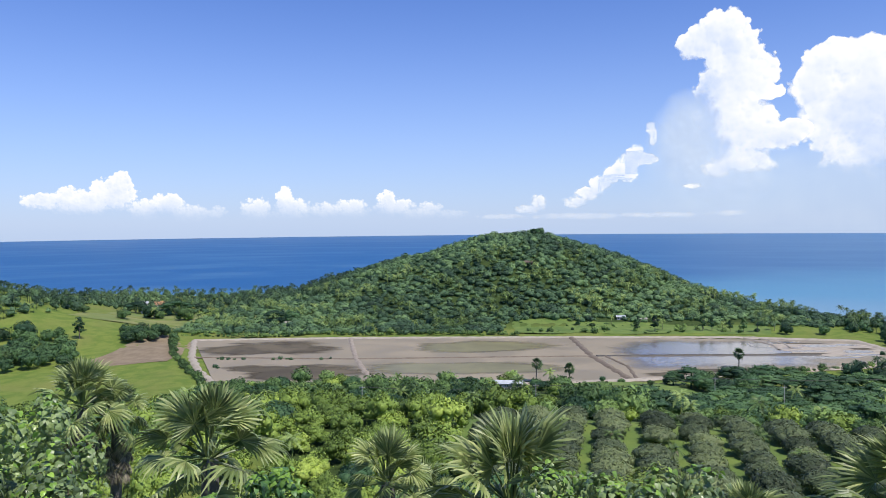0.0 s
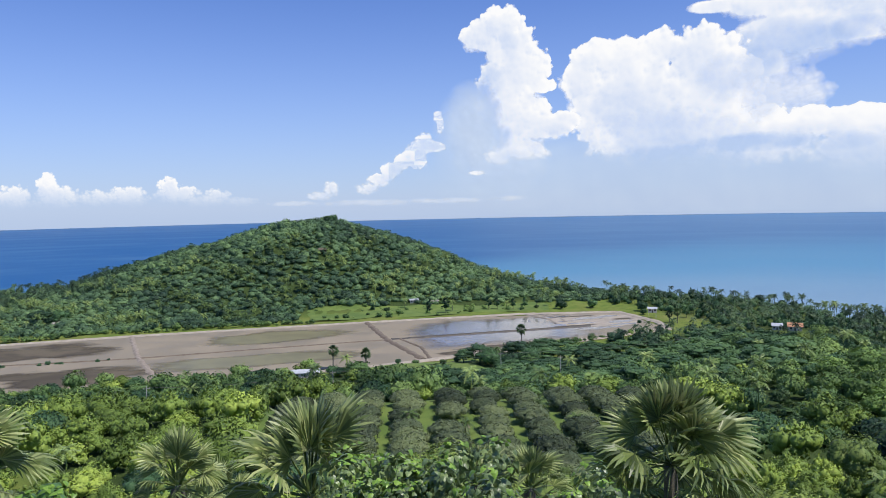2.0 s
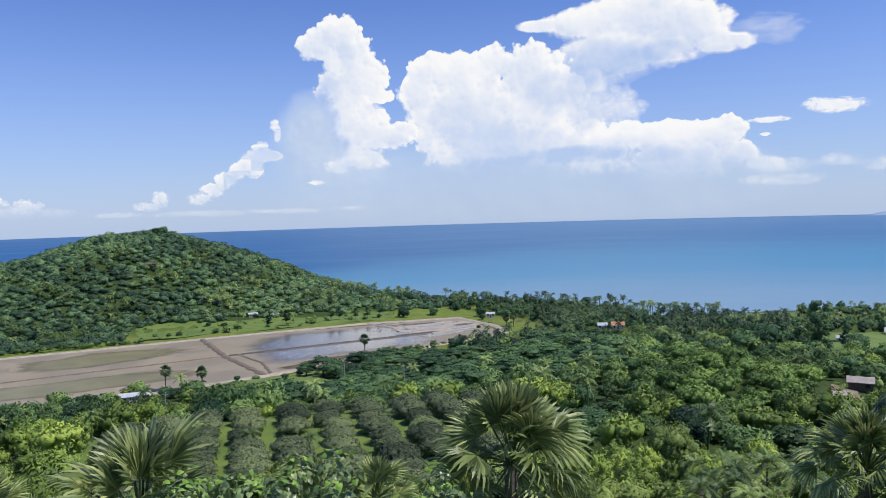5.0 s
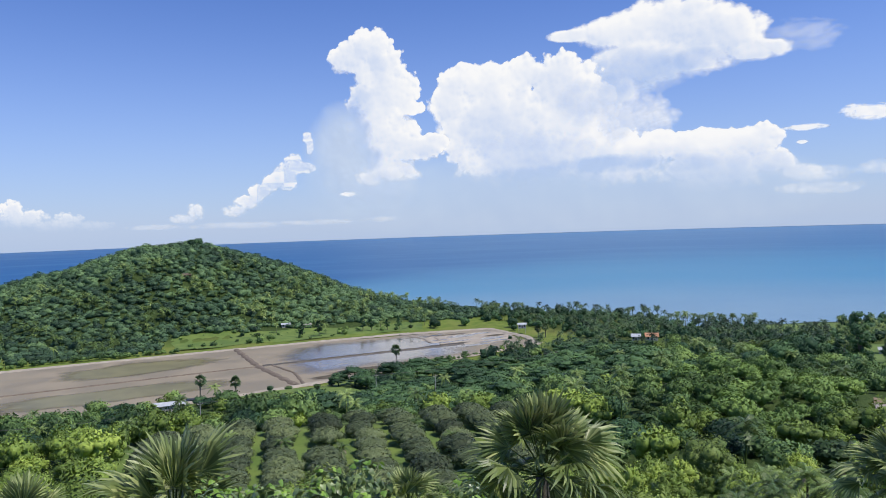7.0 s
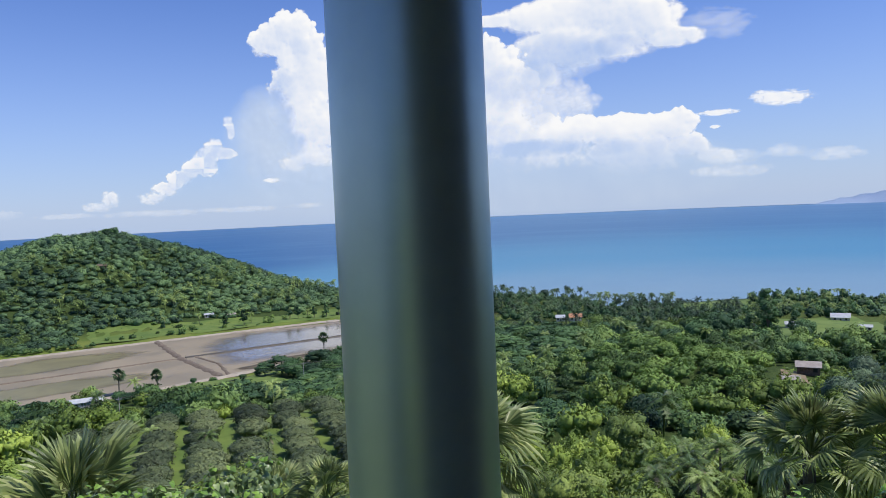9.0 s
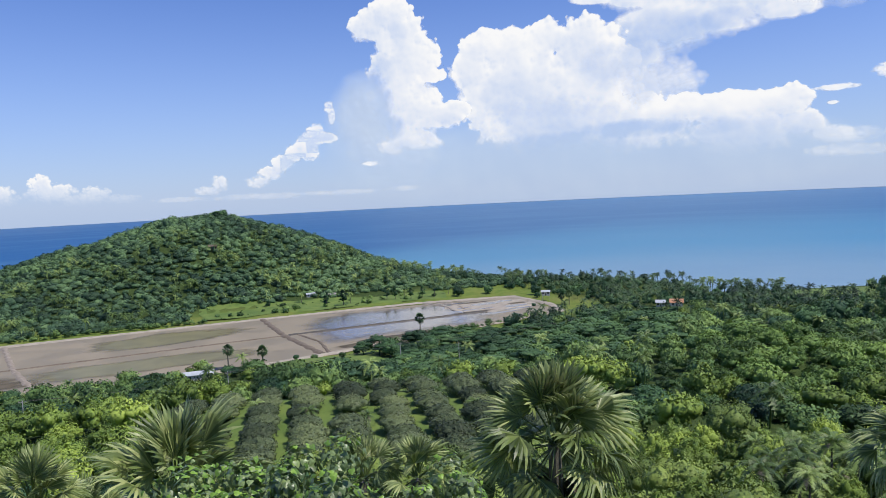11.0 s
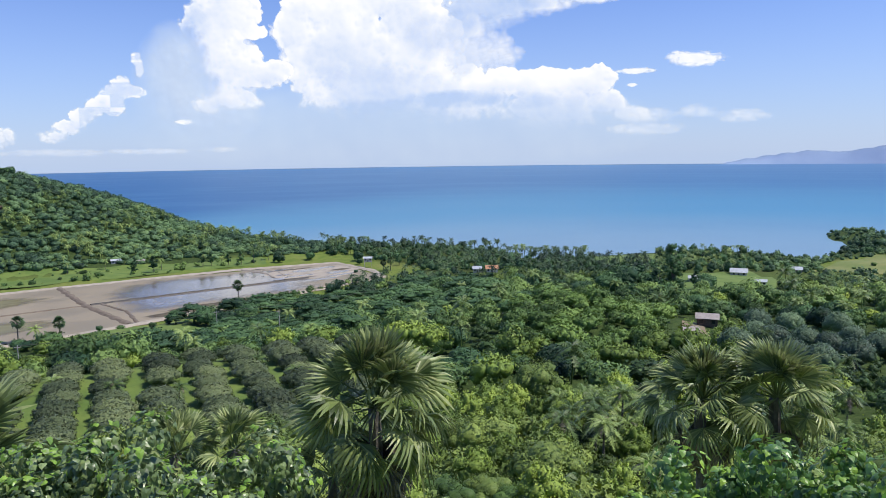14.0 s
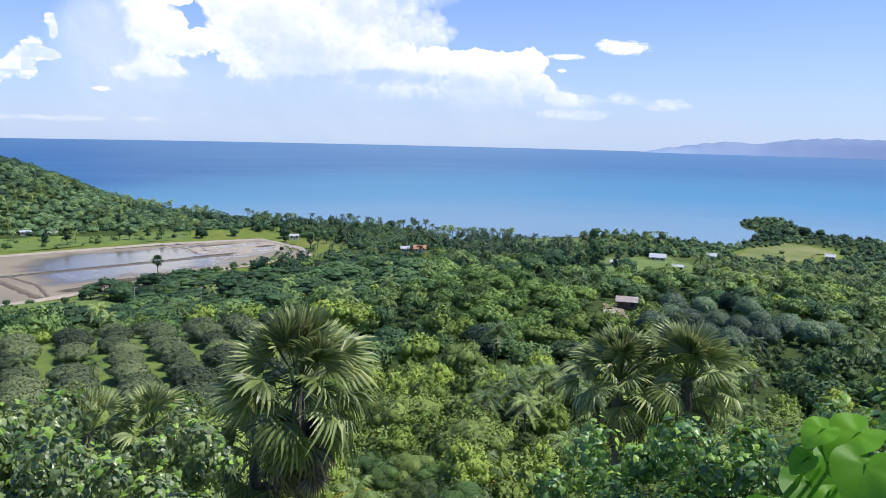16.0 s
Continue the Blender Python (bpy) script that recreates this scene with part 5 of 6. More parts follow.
growth("thicket", grown(BUSH, under, g, 1.2, 2.3, 0.3), LEAF_NEAR, "green thicket filling the gaps below the trees", "bushes")


def grass_tufts(name, count, az0, az1, d0, d1, label):
    rng = np.random.default_rng(5)
    az, d = np.radians(rng.uniform(az0, az1, count)), rng.uniform(d0, d1, count)
    x, y = d * np.sin(az), d * np.cos(az)
    root = np.stack([x, y, ground_z(x, y) - 0.03], 1)
    h = rng.uniform(0.15, 0.5, (count, 1))
    lean = rng.normal(0, 0.5, (count, 3)) * (1, 1, 0) * h
    wide = rng.normal(0, 0.07, (count, 3)) * (1, 1, 0)
    v = np.stack([root - wide, root + wide, root + lean + h * (0, 0, 1.0)], 1).reshape(-1, 3)
    f = np.arange(count * 3).reshape(-1, 3)
    tagged(part(name, (v, f), LEAF_GRASS), label, "grass", kind="stuff")


grass_tufts("grass", 26000, 34.5, 47.0, 38.0, 69.0, "rough green grass on the steep slope")


def single(ob, x, y, s=1.0, sink=0.0, rz=0.0):
    ob.matrix_basis = Matrix.Translation((x, y, gz(x, y) - sink)) @ Matrix.Rotation(rz, 4, "Z") @ Matrix.Scale(s, 4)
    return ob


def round_bush(seed, r, h, leaf, label):
    rng = np.random.default_rng(seed)
    top = part("bush", trunk_geo(rng, h * 0.4, 0.06, r * 0.6, 4), BARK)
    part("foliage", crown(rng, round_lobes(rng, r, h, 16, 0.25), 2600, 0.1, ICO2, 0.18, 0.45, 0.8), leaf, top, smooth=True)
    return tagged(top, label, "bush")


for i, (az, d, r, h) in enumerate([(42.7, 55.0, 2.0, 2.4), (46.0, 50.0, 2.7, 3.0), (36.9, 45.5, 1.9, 1.9), (41.2, 50.5, 0.6, 0.6), (44.6, 46.0, 1.3, 1.3), (39.5, 64.0, 2.2, 2.6), (42.0, 67.0, 2.7, 3.4), (44.3, 64.0, 2.4, 2.8), (36.4, 63.0, 2.2, 2.6), (38.2, 68.0, 2.6, 3.2), (40.4, 58.5, 0.7, 0.6)]):
    single(round_bush(250 + i, r, h, (LEAF_NEAR, LEAF_MOUND)[i % 2], "small rounded green bush on the grassy slope"), *polar(az, d))
single(coconut_palm(261, 1.6, 10, 6, LEAF_YELLOW), *polar(37.7, 54.0), s=1.0)
single(coconut_palm(262, 2.2, 12, 5, LEAF_YELLOW), *polar(47.6, 61.0), s=1.1)
single(coconut_palm(263, 6.5, 16, 3), *polar(67.6, 55.0))
single(coconut_palm(264, 6.0, 16, 3), *polar(70.5, 62.0))

# ---- fan palms near the lookout ----


def fan_palm(seed, radius, petiole, height, leaves=32, dead=14, far=False):
    rng = np.random.default_rng(seed)
    bend = rng.uniform(-0.03, 0.03) * height
    zs = np.linspace(-height - 1.0, -0.1, 9)
    pts = [(bend * (i / 8) ** 2 - bend, 0.1 * math.sin(i), z) for i, z in enumerate(zs)]
    thick = 0.16 + 0.06 * radius
    top = part("fan_palm", tube(pts, [thick + 0.03 * (i % 2) for i in range(9)], 9), PALM_BARK)
    green, dry = fan_heads(rng, radius, petiole, leaves, dead)
    if far:
        part("crown", join(green), LEAF_FARPALM, top, "stiff dark green fan-shaped fronds")
    else:
        for geo in green:
            part("frond", geo, LEAF_FAN, top)
        for geo in dry:
            part("dry_frond", geo, LEAF_DRY, top, "hanging dry straw-coloured frond")
    return tagged(top, "tall lone fan palm at the edge of the ponds" if far else "fan palm with a grey trunk and a skirt of dry fronds", "palm tree", "pond palms" if far else "fan palms")


def stand_palm(seed, az, d, el, size, leaves=32, dead=14, dx=0.0):
    x, y = polar(az, d)
    x, z = x + dx, 90 + d * math.tan(radians(el))
    p = fan_palm(seed, 1.15 * size, 1.25 * size, z - gz(x, y), leaves, dead)
    p.matrix_basis = Matrix.Translation((x, y, z))
    return p


for row in [(1, 32.5, 30.0, -19.6, 1.5, 46, 36, 0.7), (9, 29.0, 33.0, -24.5, 1.05, 24, 30, 0.7), (2, 58.3, 33.0, -18.4, 1.12, 38, 18, 0.7),
            (3, 63.5, 34.0, -17.6, 1.16, 38, 14, 0.7), (4, -26.7, 30.0, -12.6, 0.75, 28, 16), (5, -24.5, 31.0, -13.5, 0.6, 20, 24),
            (6, -18.2, 20.0, -17.2, 0.85, 26, 8), (7, -4.6, 21.0, -19.8, 0.62, 24, 6), (8, 5.2, 17.0, -21.6, 0.98, 28, 5), (10, -1.8, 24.0, -21.5, 0.6, 20, 5),
            (12, 18.5, 26.0, -21.4, 0.62, 22, 5), (13, 22.8, 25.0, -21.6, 0.66, 22, 5)]:
    stand_palm(*row)
# lone palms at the edge of the ponds
for seed, x, y, h, s in [(20, 176, 432, 9.5, 1.25), (21, 51, 400, 11.0, 1.2), (22, 68, 393, 9.0, 1.2), (23, 309, 458, 8.0, 1.1), (24, 305, 462, 7.0, 1.0)]:
    p = fan_palm(seed, 1.6 * s, 1.3 * s, h, 30, 0, True)
    p.matrix_basis = Matrix.Translation((x, y, gz(x, y) + h))

# ---- leafy shrubs right below the lookout ----
HEART = np.array([(0, 0, 0), (-0.3, -0.14, 0.0), (-0.52, 0.16, -0.03), (-0.34, 0.62, -0.08), (0, 1.08, -0.2), (0.34, 0.62, -0.08), (0.52, 0.16, -0.03), (0.3, -0.14, 0.0), (0, 0.36, 0.07)]) - (0, 0.4, 0)
HEART_F = np.array([(8, i, (i + 1) % 8) for i in range(8)])


def heart_leaves(rng, centre, normal, size, tilt=0.35):
    n = len(centre)
    nn = normal + rng.normal(0, tilt, (n, 3)) + (0, 0, 0.35)
    nn /= np.linalg.norm(nn, axis=1)[:, None]
    tip = np.array([0, 0, -1.0]) + rng.normal(0, 0.35, (n, 3)) + normal * 0.4
    b = tip - nn * (tip * nn).sum(1)[:, None]
    b /= np.linalg.norm(b, axis=1)[:, None]
    a = np.cross(b, nn)
    s = (size * rng.uniform(0.6, 1.3, n))[:, None, None]
    v = centre[:, None] + s * (HEART[None, :, :1] * a[:, None] + HEART[None, :, 1:2] * b[:, None] + HEART[None, :, 2:] * nn[:, None])
    f = (np.arange(n)[:, None, None] * 9 + HEART_F[None]).reshape(-1, 3)
    return v.reshape(-1, 3), f


def leafy_shrub(seed, r, h, count, leaf, foot, bright):
    """A tall shrub hung with heart-shaped leaves; its head is at the origin, its foot that far below."""
    rng = np.random.default_rng(seed)
    stems = []
    for i in range(7):
        a, q = 2.4 * i, r * rng.uniform(0.2, 0.75)
        stems.append(tube([(0.15 * math.cos(a), 0.15 * math.sin(a), -foot - 0.3), (q * 0.3 * math.cos(a), q * 0.3 * math.sin(a), -h), (q * 0.6 * math.cos(a), q * 0.6 * math.sin(a), -h * 0.4)], [0.03, 0.018, 0.008], 5))
    top = part("shrub", join(stems), BARK)
    lobes = []
    for i in range(16):
        a, q = 2.4 * i, r * rng.uniform(0.25, 0.85)
        s = r * rng.uniform(0.2, 0.34)
        lobes.append((q * math.cos(a), q * math.sin(a), -h * rng.uniform(0.06, 0.95) * (0.3 + 0.7 * q / r), s, s, s * rng.uniform(0.8, 1.3)))
    pieces = []
    for lobe in np.array(lobes):
        n = count // 16
        d = rng.normal(0, 1, (n, 3))
        d /= np.linalg.norm(d, axis=1)[:, None]
        c = d * lobe[3:] * rng.uniform(0.6, 1.15, (n, 1)) + lobe[:3]
        pieces.append(heart_leaves(rng, c, d, leaf))
    part("foliage", join(pieces), LEAF_VINE if bright else LEAF_SHRUB, top, "glossy heart-shaped leaves")
    tips = []
    for lobe in np.array(lobes):
        n = 12 if lobe[2] > -h * 0.45 else 0
        d = unit(rng.normal(0, 0.45, (n, 3)) + (0, 0, 0.8))
        tips.append(heart_leaves(rng, d * lobe[3:] * rng.uniform(1.0, 1.3, (n, 1)) + lobe[:3], d, leaf * 0.85))
    part("young_leaves", join(tips), LEAF_YOUNG, top, "bright yellow-green young leaves at the shoot tips")
    return tagged(top, "leafy shrub with glossy heart-shaped green leaves", "shrub", "lookout shrubs")


for i, (az, d, el, r, n) in enumerate([(6.0, 8.6, -20.2, 1.0, 900), (11.3, 8.2, -19.6, 0.9, 1000), (15.5, 8.0, -20.0, 0.95, 1100), (20.5, 8.6, -22.2, 0.95, 900), (24.3, 9.2, -23.4, 0.8, 700),
                                       (13.0, 6.8, -25.5, 1.1, 1000), (20.0, 7.0, -27.0, 1.1, 900), (57.5, 8.2, -25.5, 0.8, 800), (62.0, 7.8, -22.8, 0.9, 1000),
                                       (67.0, 7.8, -21.4, 1.0, 1100), (72.5, 7.6, -19.8, 1.05, 1100), (79.0, 7.4, -18.6, 1.1, 800), (61.0, 6.4, -29.0, 1.0, 900), (69.0, 6.4, -26.5, 1.1, 900),
                                       (-12.6, 9.0, -18.9, 0.5, 420), (-17.0, 8.6, -20.2, 0.5, 380), (-29.8, 10.0, -11.3, 1.0, 1000), (-32.5, 9.0, -12.2, 1.2, 1000), (-27.8, 9.0, -18.0, 0.9, 700)]):
    x, y = polar(az, d)
    z = 90 + d * math.tan(radians(el))
    sh = leafy_shrub(300 + i, r, 2.4 * r, int(n * 1.75), 0.079, z - gz(x, y), az > 40 or -20 < az < 0)
    sh.matrix_basis = Matrix.Translation((x + (0.7 if az > 5 else 0.0), y, z))


def big_vine():
    """A climbing stem beside the lookout with large bright heart leaves on stalks."""
    rng = np.random.default_rng(77)
    x0, y0 = 2.55, 0.75
    stem = part("vine", tube([(x0 + 0.5, y0 + 0.1, gz(x0, y0) - 0.3), (x0 + 0.42, y0 + 0.05, 88.4), (x0 + 0.4, y0 + 0.02, 88.7), (x0 + 0.45, y0, 88.95)], [0.022, 0.018, 0.014, 0.008], 7), LEAF_BIG)
    for az, el, d, size, turn in [(72.9, -19.8, 1.81, 0.13, -0.5), (75.1, -19.6, 1.85, 0.20, -0.5), (75.8, -21.6, 1.77, 0.22, -0.1), (72.4, -23.5, 1.98, 0.27, 0.6), (74.5, -24.4, 1.94, 0.20, -0.3), (75.8, -23.9, 1.88, 0.20, -0.3),
                                  (72.1, -21.9, 1.79, 0.11, -0.5), (69.1, -26.7, 1.80, 0.22, 0.8), (72.3, -25.7, 1.96, 0.21, 0.6), (65.6, -27.6, 1.95, 0.21, -0.4), (73.6, -21.3, 1.83, 0.13, 0.3), (76.7, -25.1, 1.93, 0.16, 0.7),
                                  (70.6, -26.5, 1.97, 0.13, -0.6), (67.4, -27.7, 1.90, 0.16, 0.4), (76.5, -24.0, 1.80, 0.22, 0.4), (77.0, -29.0, 1.75, 0.22, -0.4), (66.8, -33.0, 1.80, 0.18, 0.2), (57.6, -30.1, 1.95, 0.19, 0.5), (55.1, -30.6, 2.0, 0.15, -0.4)]:
        x, y = polar(az, d)
        c = np.array([x + 0.75, y, 90 + d * math.tan(radians(el))])
        # outline of a broad heart with a folded midrib and waved rim
        w = np.linspace(0, 2 * math.pi, 29)[:-1]
        rad = 0.5 * (1.0 - 0.16 * np.cos(w)) + 0.14 * np.exp(-((w - math.pi) / 0.35) ** 2) - 0.2 * np.exp(-(np.minimum(w, 2 * math.pi - w) / 0.28) ** 2)
        v, f = [(0, 0, 0)], []
        for ring in (0.4, 0.75, 1.0):
            for a, r in zip(w, rad):
                px, py = r * ring * math.sin(a), -r * ring * math.cos(a)
                v.append((px, py, 0.22 * abs(px) - 0.5 * max(0, py) ** 2 + 0.02 * ring * math.sin(5 * a)))
        m = len(w)
        for j in range(m):
            f.append((0, 1 + j, 1 + (j + 1) % m))
            for q in (0, m):
                f += [(1 + q + j, 1 + q + m + j, 1 + q + m + (j + 1) % m), (1 + q + j, 1 + q + m + (j + 1) % m, 1 + q + (j + 1) % m)]
        v = np.array(v) * size * 0.62
        facing = Matrix.Rotation(radians(-az) + 0.5 * turn, 3, "Z") @ Matrix.Rotation(radians(36 + 14 * turn), 3, "X") @ Matrix.Rotation(turn + math.pi, 3, "Z")
        v = v @ np.array(facing).T + c
        leaf = part("leaf", (v, np.array(f)), LEAF_BIG, stem, smooth=True)
        part("midrib", tube([v[1 + 2 * m] * 0.25 + v[0] * 0.75 + (0, 0, 0.003), v[0] + (0, 0, 0.004), v[1 + 2 * m + m // 2] * 0.9 + v[0] * 0.1 + (0, 0, 0.003)], [0.003, 0.0025, 0.001], 5), LEAF_BIG, leaf)
        root = np.array([x0 + 0.42, y0 + 0.03, min(88.9, c[2] - 0.2)])
        part("leaf_stalk", tube([root, (root + c) / 2 - (0, 0, 0.05), v[1]], [0.006, 0.005, 0.004], 5), LEAF_BIG, leaf)
    tagged(stem, "climbing vine with large bright green heart-shaped leaves", "vine")


big_vine()

# ---- single trees, hedges and bushes of the lowland ----


def slim_tree(seed):
    """A tall thin tree with an open, ragged crown on a long bare trunk."""
    rng = np.random.default_rng(seed)
    top = part("tree", trunk_geo(rng, 7.0, 0.17, 2.0, 6), BARK)
    lobes = []
    for i in range(17):
        a, q, s = 2.4 * i, rng.uniform(0.2, 2.3), rng.uniform(0.55, 1.15)
        lobes.append((q * math.cos(a), q * math.sin(a), rng.uniform(4.4, 10.4 - 0.9 * q), s, s, s * rng.uniform(0.6, 1.0)))
    part("crown", crown(rng, lobes, 1200, 0.36, ICO1, 0.2, 0.5, 0.72), LEAF_DARK, top, smooth=True)
    return tagged(top, "tall slim tree with an open ragged dark crown", "tree", "slope trees")


LOWLAND = [broad_tree(270 + i, leaf, label, r, h, flat, 14, 1500, 0.42) for i, (leaf, label, r, h, flat) in enumerate([
    (LEAF_DARK, "dark dense tree by the fields", 5.0, 8.0, False), (LEAF_BROAD, "green spreading tree by the fields", 5.0, 6.5, False),
    (LEAF_DARK, "large dark spreading tree by the ponds", 5.5, 7.0, True)])] + [slim_tree(275)]
used = set()


def lone(kind, x, y, s=1.0):
    m = Matrix.Translation((x, y, gz(x, y) - 1.3 * s)) @ Matrix.Rotation(RNG.uniform(0, 6.28), 4, "Z") @ Matrix.Scale(s, 4)
    if kind in used:
        copy_thing(LOWLAND[kind], m).scale = m.to_scale()
    else:
        used.add(kind)
        LOWLAND[kind].matrix_basis = m


for kind, x, y, s in [(k, x + RNG.uniform(-9, 9), y + RNG.uniform(-7, 7), RNG.uniform(0.45, 0.8)) for x, y, n in ((-235, 655, 3), (-268, 662, 3), (-135, 632, 4), (-330, 640, 3)) for k in (0, 3, 1, 0)[:n]] + [(0, -294, 508, 1.0), (3, -282, 470, 1.0), (1, -300, 604, 0.7), (1, -269, 608, 0.8), (3, -262, 520, 1.0),
                      (1, -234, 655, 1.2), (0, -268, 660, 0.9), (2, -255, 690, 1.3), (2, -300, 705, 1.2), (2, -150, 640, 1.0),
                      (0, -133, 632, 0.9), (0, 138, 355, 1.5), (0, 150, 358, 1.5), (0, 130, 362, 1.3), (2, 6, 340, 1.2), (2, 2, 352, 1.0), (2, 12, 366, 1.1), (1, 54, 352, 1.0), (2, 50, 366, 1.0), (0, 66, 292, 1.0), (3, 72, 300, 0.8),
                      (0, 84, 384, 0.5), (1, 96, 392, 0.55), (1, 108, 378, 0.6), (0, 118, 384, 0.6), (3, 20, 392, 0.6), (1, -6, 372, 0.8), (1, 2, 378, 0.8), (0, -20, 372, 0.8), (3, 154, 578, 1.1), (3, 168, 577, 1.2),
                      (3, 204, 572, 1.1), (3, 212, 573, 1.2), (3, 226, 572, 1.2), (3, 236, 570, 1.2), (3, 160, 600, 1.1), (1, 120, 575, 0.6), (1, 128, 577, 0.6), (1, 188, 570, 0.6), (0, 265, 560, 0.9), (0, 292, 556, 1.0), (0, 318, 520, 1.0),
                      (3, 325, 470, 1.2), (3, 332, 460, 1.2), (0, 310, 505, 0.8), (0, 113, 843, 1.1), (2, 108, 846, 1.0), (0, 105, 842, 0.8), (3, 364, 247, 2.7), (3, 300, 203, 2.0), (0, 276, 214, 1.9), (0, 284, 206, 1.8), (3, 290, 214, 2.0), (0, 266, 214, 1.5), (0, 240, 208, 1.3), (0, 228, 214, 1.2), (0, 305, 206, 1.3), (1, 262, 189, 1.7), (0, 268, 184, 1.6), (3, 272, 192, 1.5), (1, 254, 194, 1.6), (3, 248, 186, 1.3), (3, 330, 210, 1.4), (0, 338, 208, 1.4), (0, 322, 200, 1.3), (0, 252, 160, 1.1),
                      (0, 500, 245, 0.9), (0, 520, 240, 0.7), (1, 530, 215, 0.4), (1, 555, 212, 0.4), (0, 285, 470, 0.35), (0, 690, 262, 1.1), (0, 702, 250, 1.2), (3, 676, 270, 1.0), (0, 715, 240, 1.1), (0, 640, 262, 0.9), (0, 655, 250, 0.9), (0, 668, 262, 0.8), (0, 630, 245, 0.8)]:
    lone(kind, x, y, s * RNG.uniform(0.75, 1.1) * (1.6 if x < -130 else 1.15 if y > 540 else 1.0))


field_spots = [polar(az + g.uniform(-0.5, 0.5), d + g.uniform(-6, 6)) for az in np.arange(-36, -26.9, 0.85) for d in np.arange(512, 590, 11.5) if g.uniform() < 0.8]
field_spots += [polar(az + g.uniform(-0.4, 0.4), d + g.uniform(-5, 5)) for az in np.arange(-24, -20.4, 0.8) for d in (566, 577, 588)]
growth("field_trees", grown(MID_BROAD, field_spots, g, 0.9, 1.5, 0.8, (0.85, 1.3)), LEAF_ACACIA, "dark green clumps of trees between the meadows", "woods")
strip_spots = [(g.uniform(62, 262), g.uniform(566, 616)) for _ in range(75)]
growth("strip_bushes", grown(BUSH, strip_spots, g, 0.5, 1.9, 0.2), LEAF_BROAD, "scattered bushes on the grass behind the ponds", "bushes")


def hedge(name, points, step, lo, hi, label, leaf=LEAF_BROAD):
    spots = []
    for (x0, y0), (x1, y1) in zip(points[:-1], points[1:]):
        n = max(1, int(math.hypot(x1 - x0, y1 - y0) / step))
        spots += [(x0 + (x1 - x0) * i / n + g.uniform(-1.5, 1.5), y0 + (y1 - y0) * i / n + g.uniform(-1.5, 1.5)) for i in range(n)]
    growth(name, grown(BUSH, spots, g, lo, hi, 0.2), leaf, label, "bushes")


hedge("hedge", [(-203, 545), (-192, 510), (-180, 482), (-160, 446), (-142, 416), (-132, 398)], 2.6, 1.2, 2.2, "thick green hedge between the fields and the ponds")
hedge("bank_bushes", [(-150, 477), (-128, 476)], 4, 0.9, 1.5, "small bushes on the pond dike", LEAF_DARK)
hedge("bank_bushes", [(-112, 474), (-96, 473)], 4, 0.9, 1.4, "small bushes on the pond dike", LEAF_DARK)
hedge("bank_bushes", [(-80, 474), (-70, 473)], 4, 0.9, 1.4, "small bushes on the pond dike", LEAF_DARK)
hedge("bank_bushes", [(-145, 452), (-138, 444)], 3, 1.0, 1.5, "small bushes on the mud", LEAF_DARK)
hedge("pond_edge_bushes", [(-128, 400), (-60, 392), (-10, 384)], 3.2, 1.2, 2.4, "green bushes along the near bank of the ponds")
hedge("pond_edge_bushes", [(160, 410), (230, 428), (285, 436)], 3.6, 1.0, 2.2, "green bushes along the near bank of the ponds")
hedge("far_bank_bushes", [(-190, 566), (-100, 572), (0, 572), (60, 566)], 2.6, 0.6, 2.4, "low green bushes behind the far bank")
hedge("field_bushes", [(-236, 560), (-205, 566), (-180, 575)], 4.0, 1.0, 2.0, "bushes along the edge of the ploughed field")

# ---- houses and huts ----
WHITE_ROOF = plain_material("white_sheet_roof", (0.46, 0.48, 0.5), (0.58, 0.6, 0.61), 0.6, 0.5, 0.0, 0.2, 0.02)
RUST_ROOF = plain_material("rusty_sheet_roof", (0.36, 0.31, 0.27), (0.48, 0.43, 0.39), 0.7, 0.7, 0.0, 0.3, 0.02)
TILE_ROOF = plain_material("orange_tile_roof", (0.52, 0.24, 0.12), (0.6, 0.32, 0.18), 0.8, 0.8, 0.0, 0.3, 0.02)
PLASTER = plain_material("pale_plaster", (0.6, 0.57, 0.5), (0.7, 0.67, 0.6), 0.8, 0.9, 0.0, 0.2, 0.01)
PLANK = plain_material("dark_plank_wall", (0.11, 0.08, 0.06), (0.2, 0.15, 0.11), 1.5, 0.9, 0.0, 0.4, 0.02)
GLASS = plain_material("window_dark", (0.02, 0.025, 0.03), (0.04, 0.045, 0.05), 1.0, 0.15, 0.0, 0.0, 0.0)


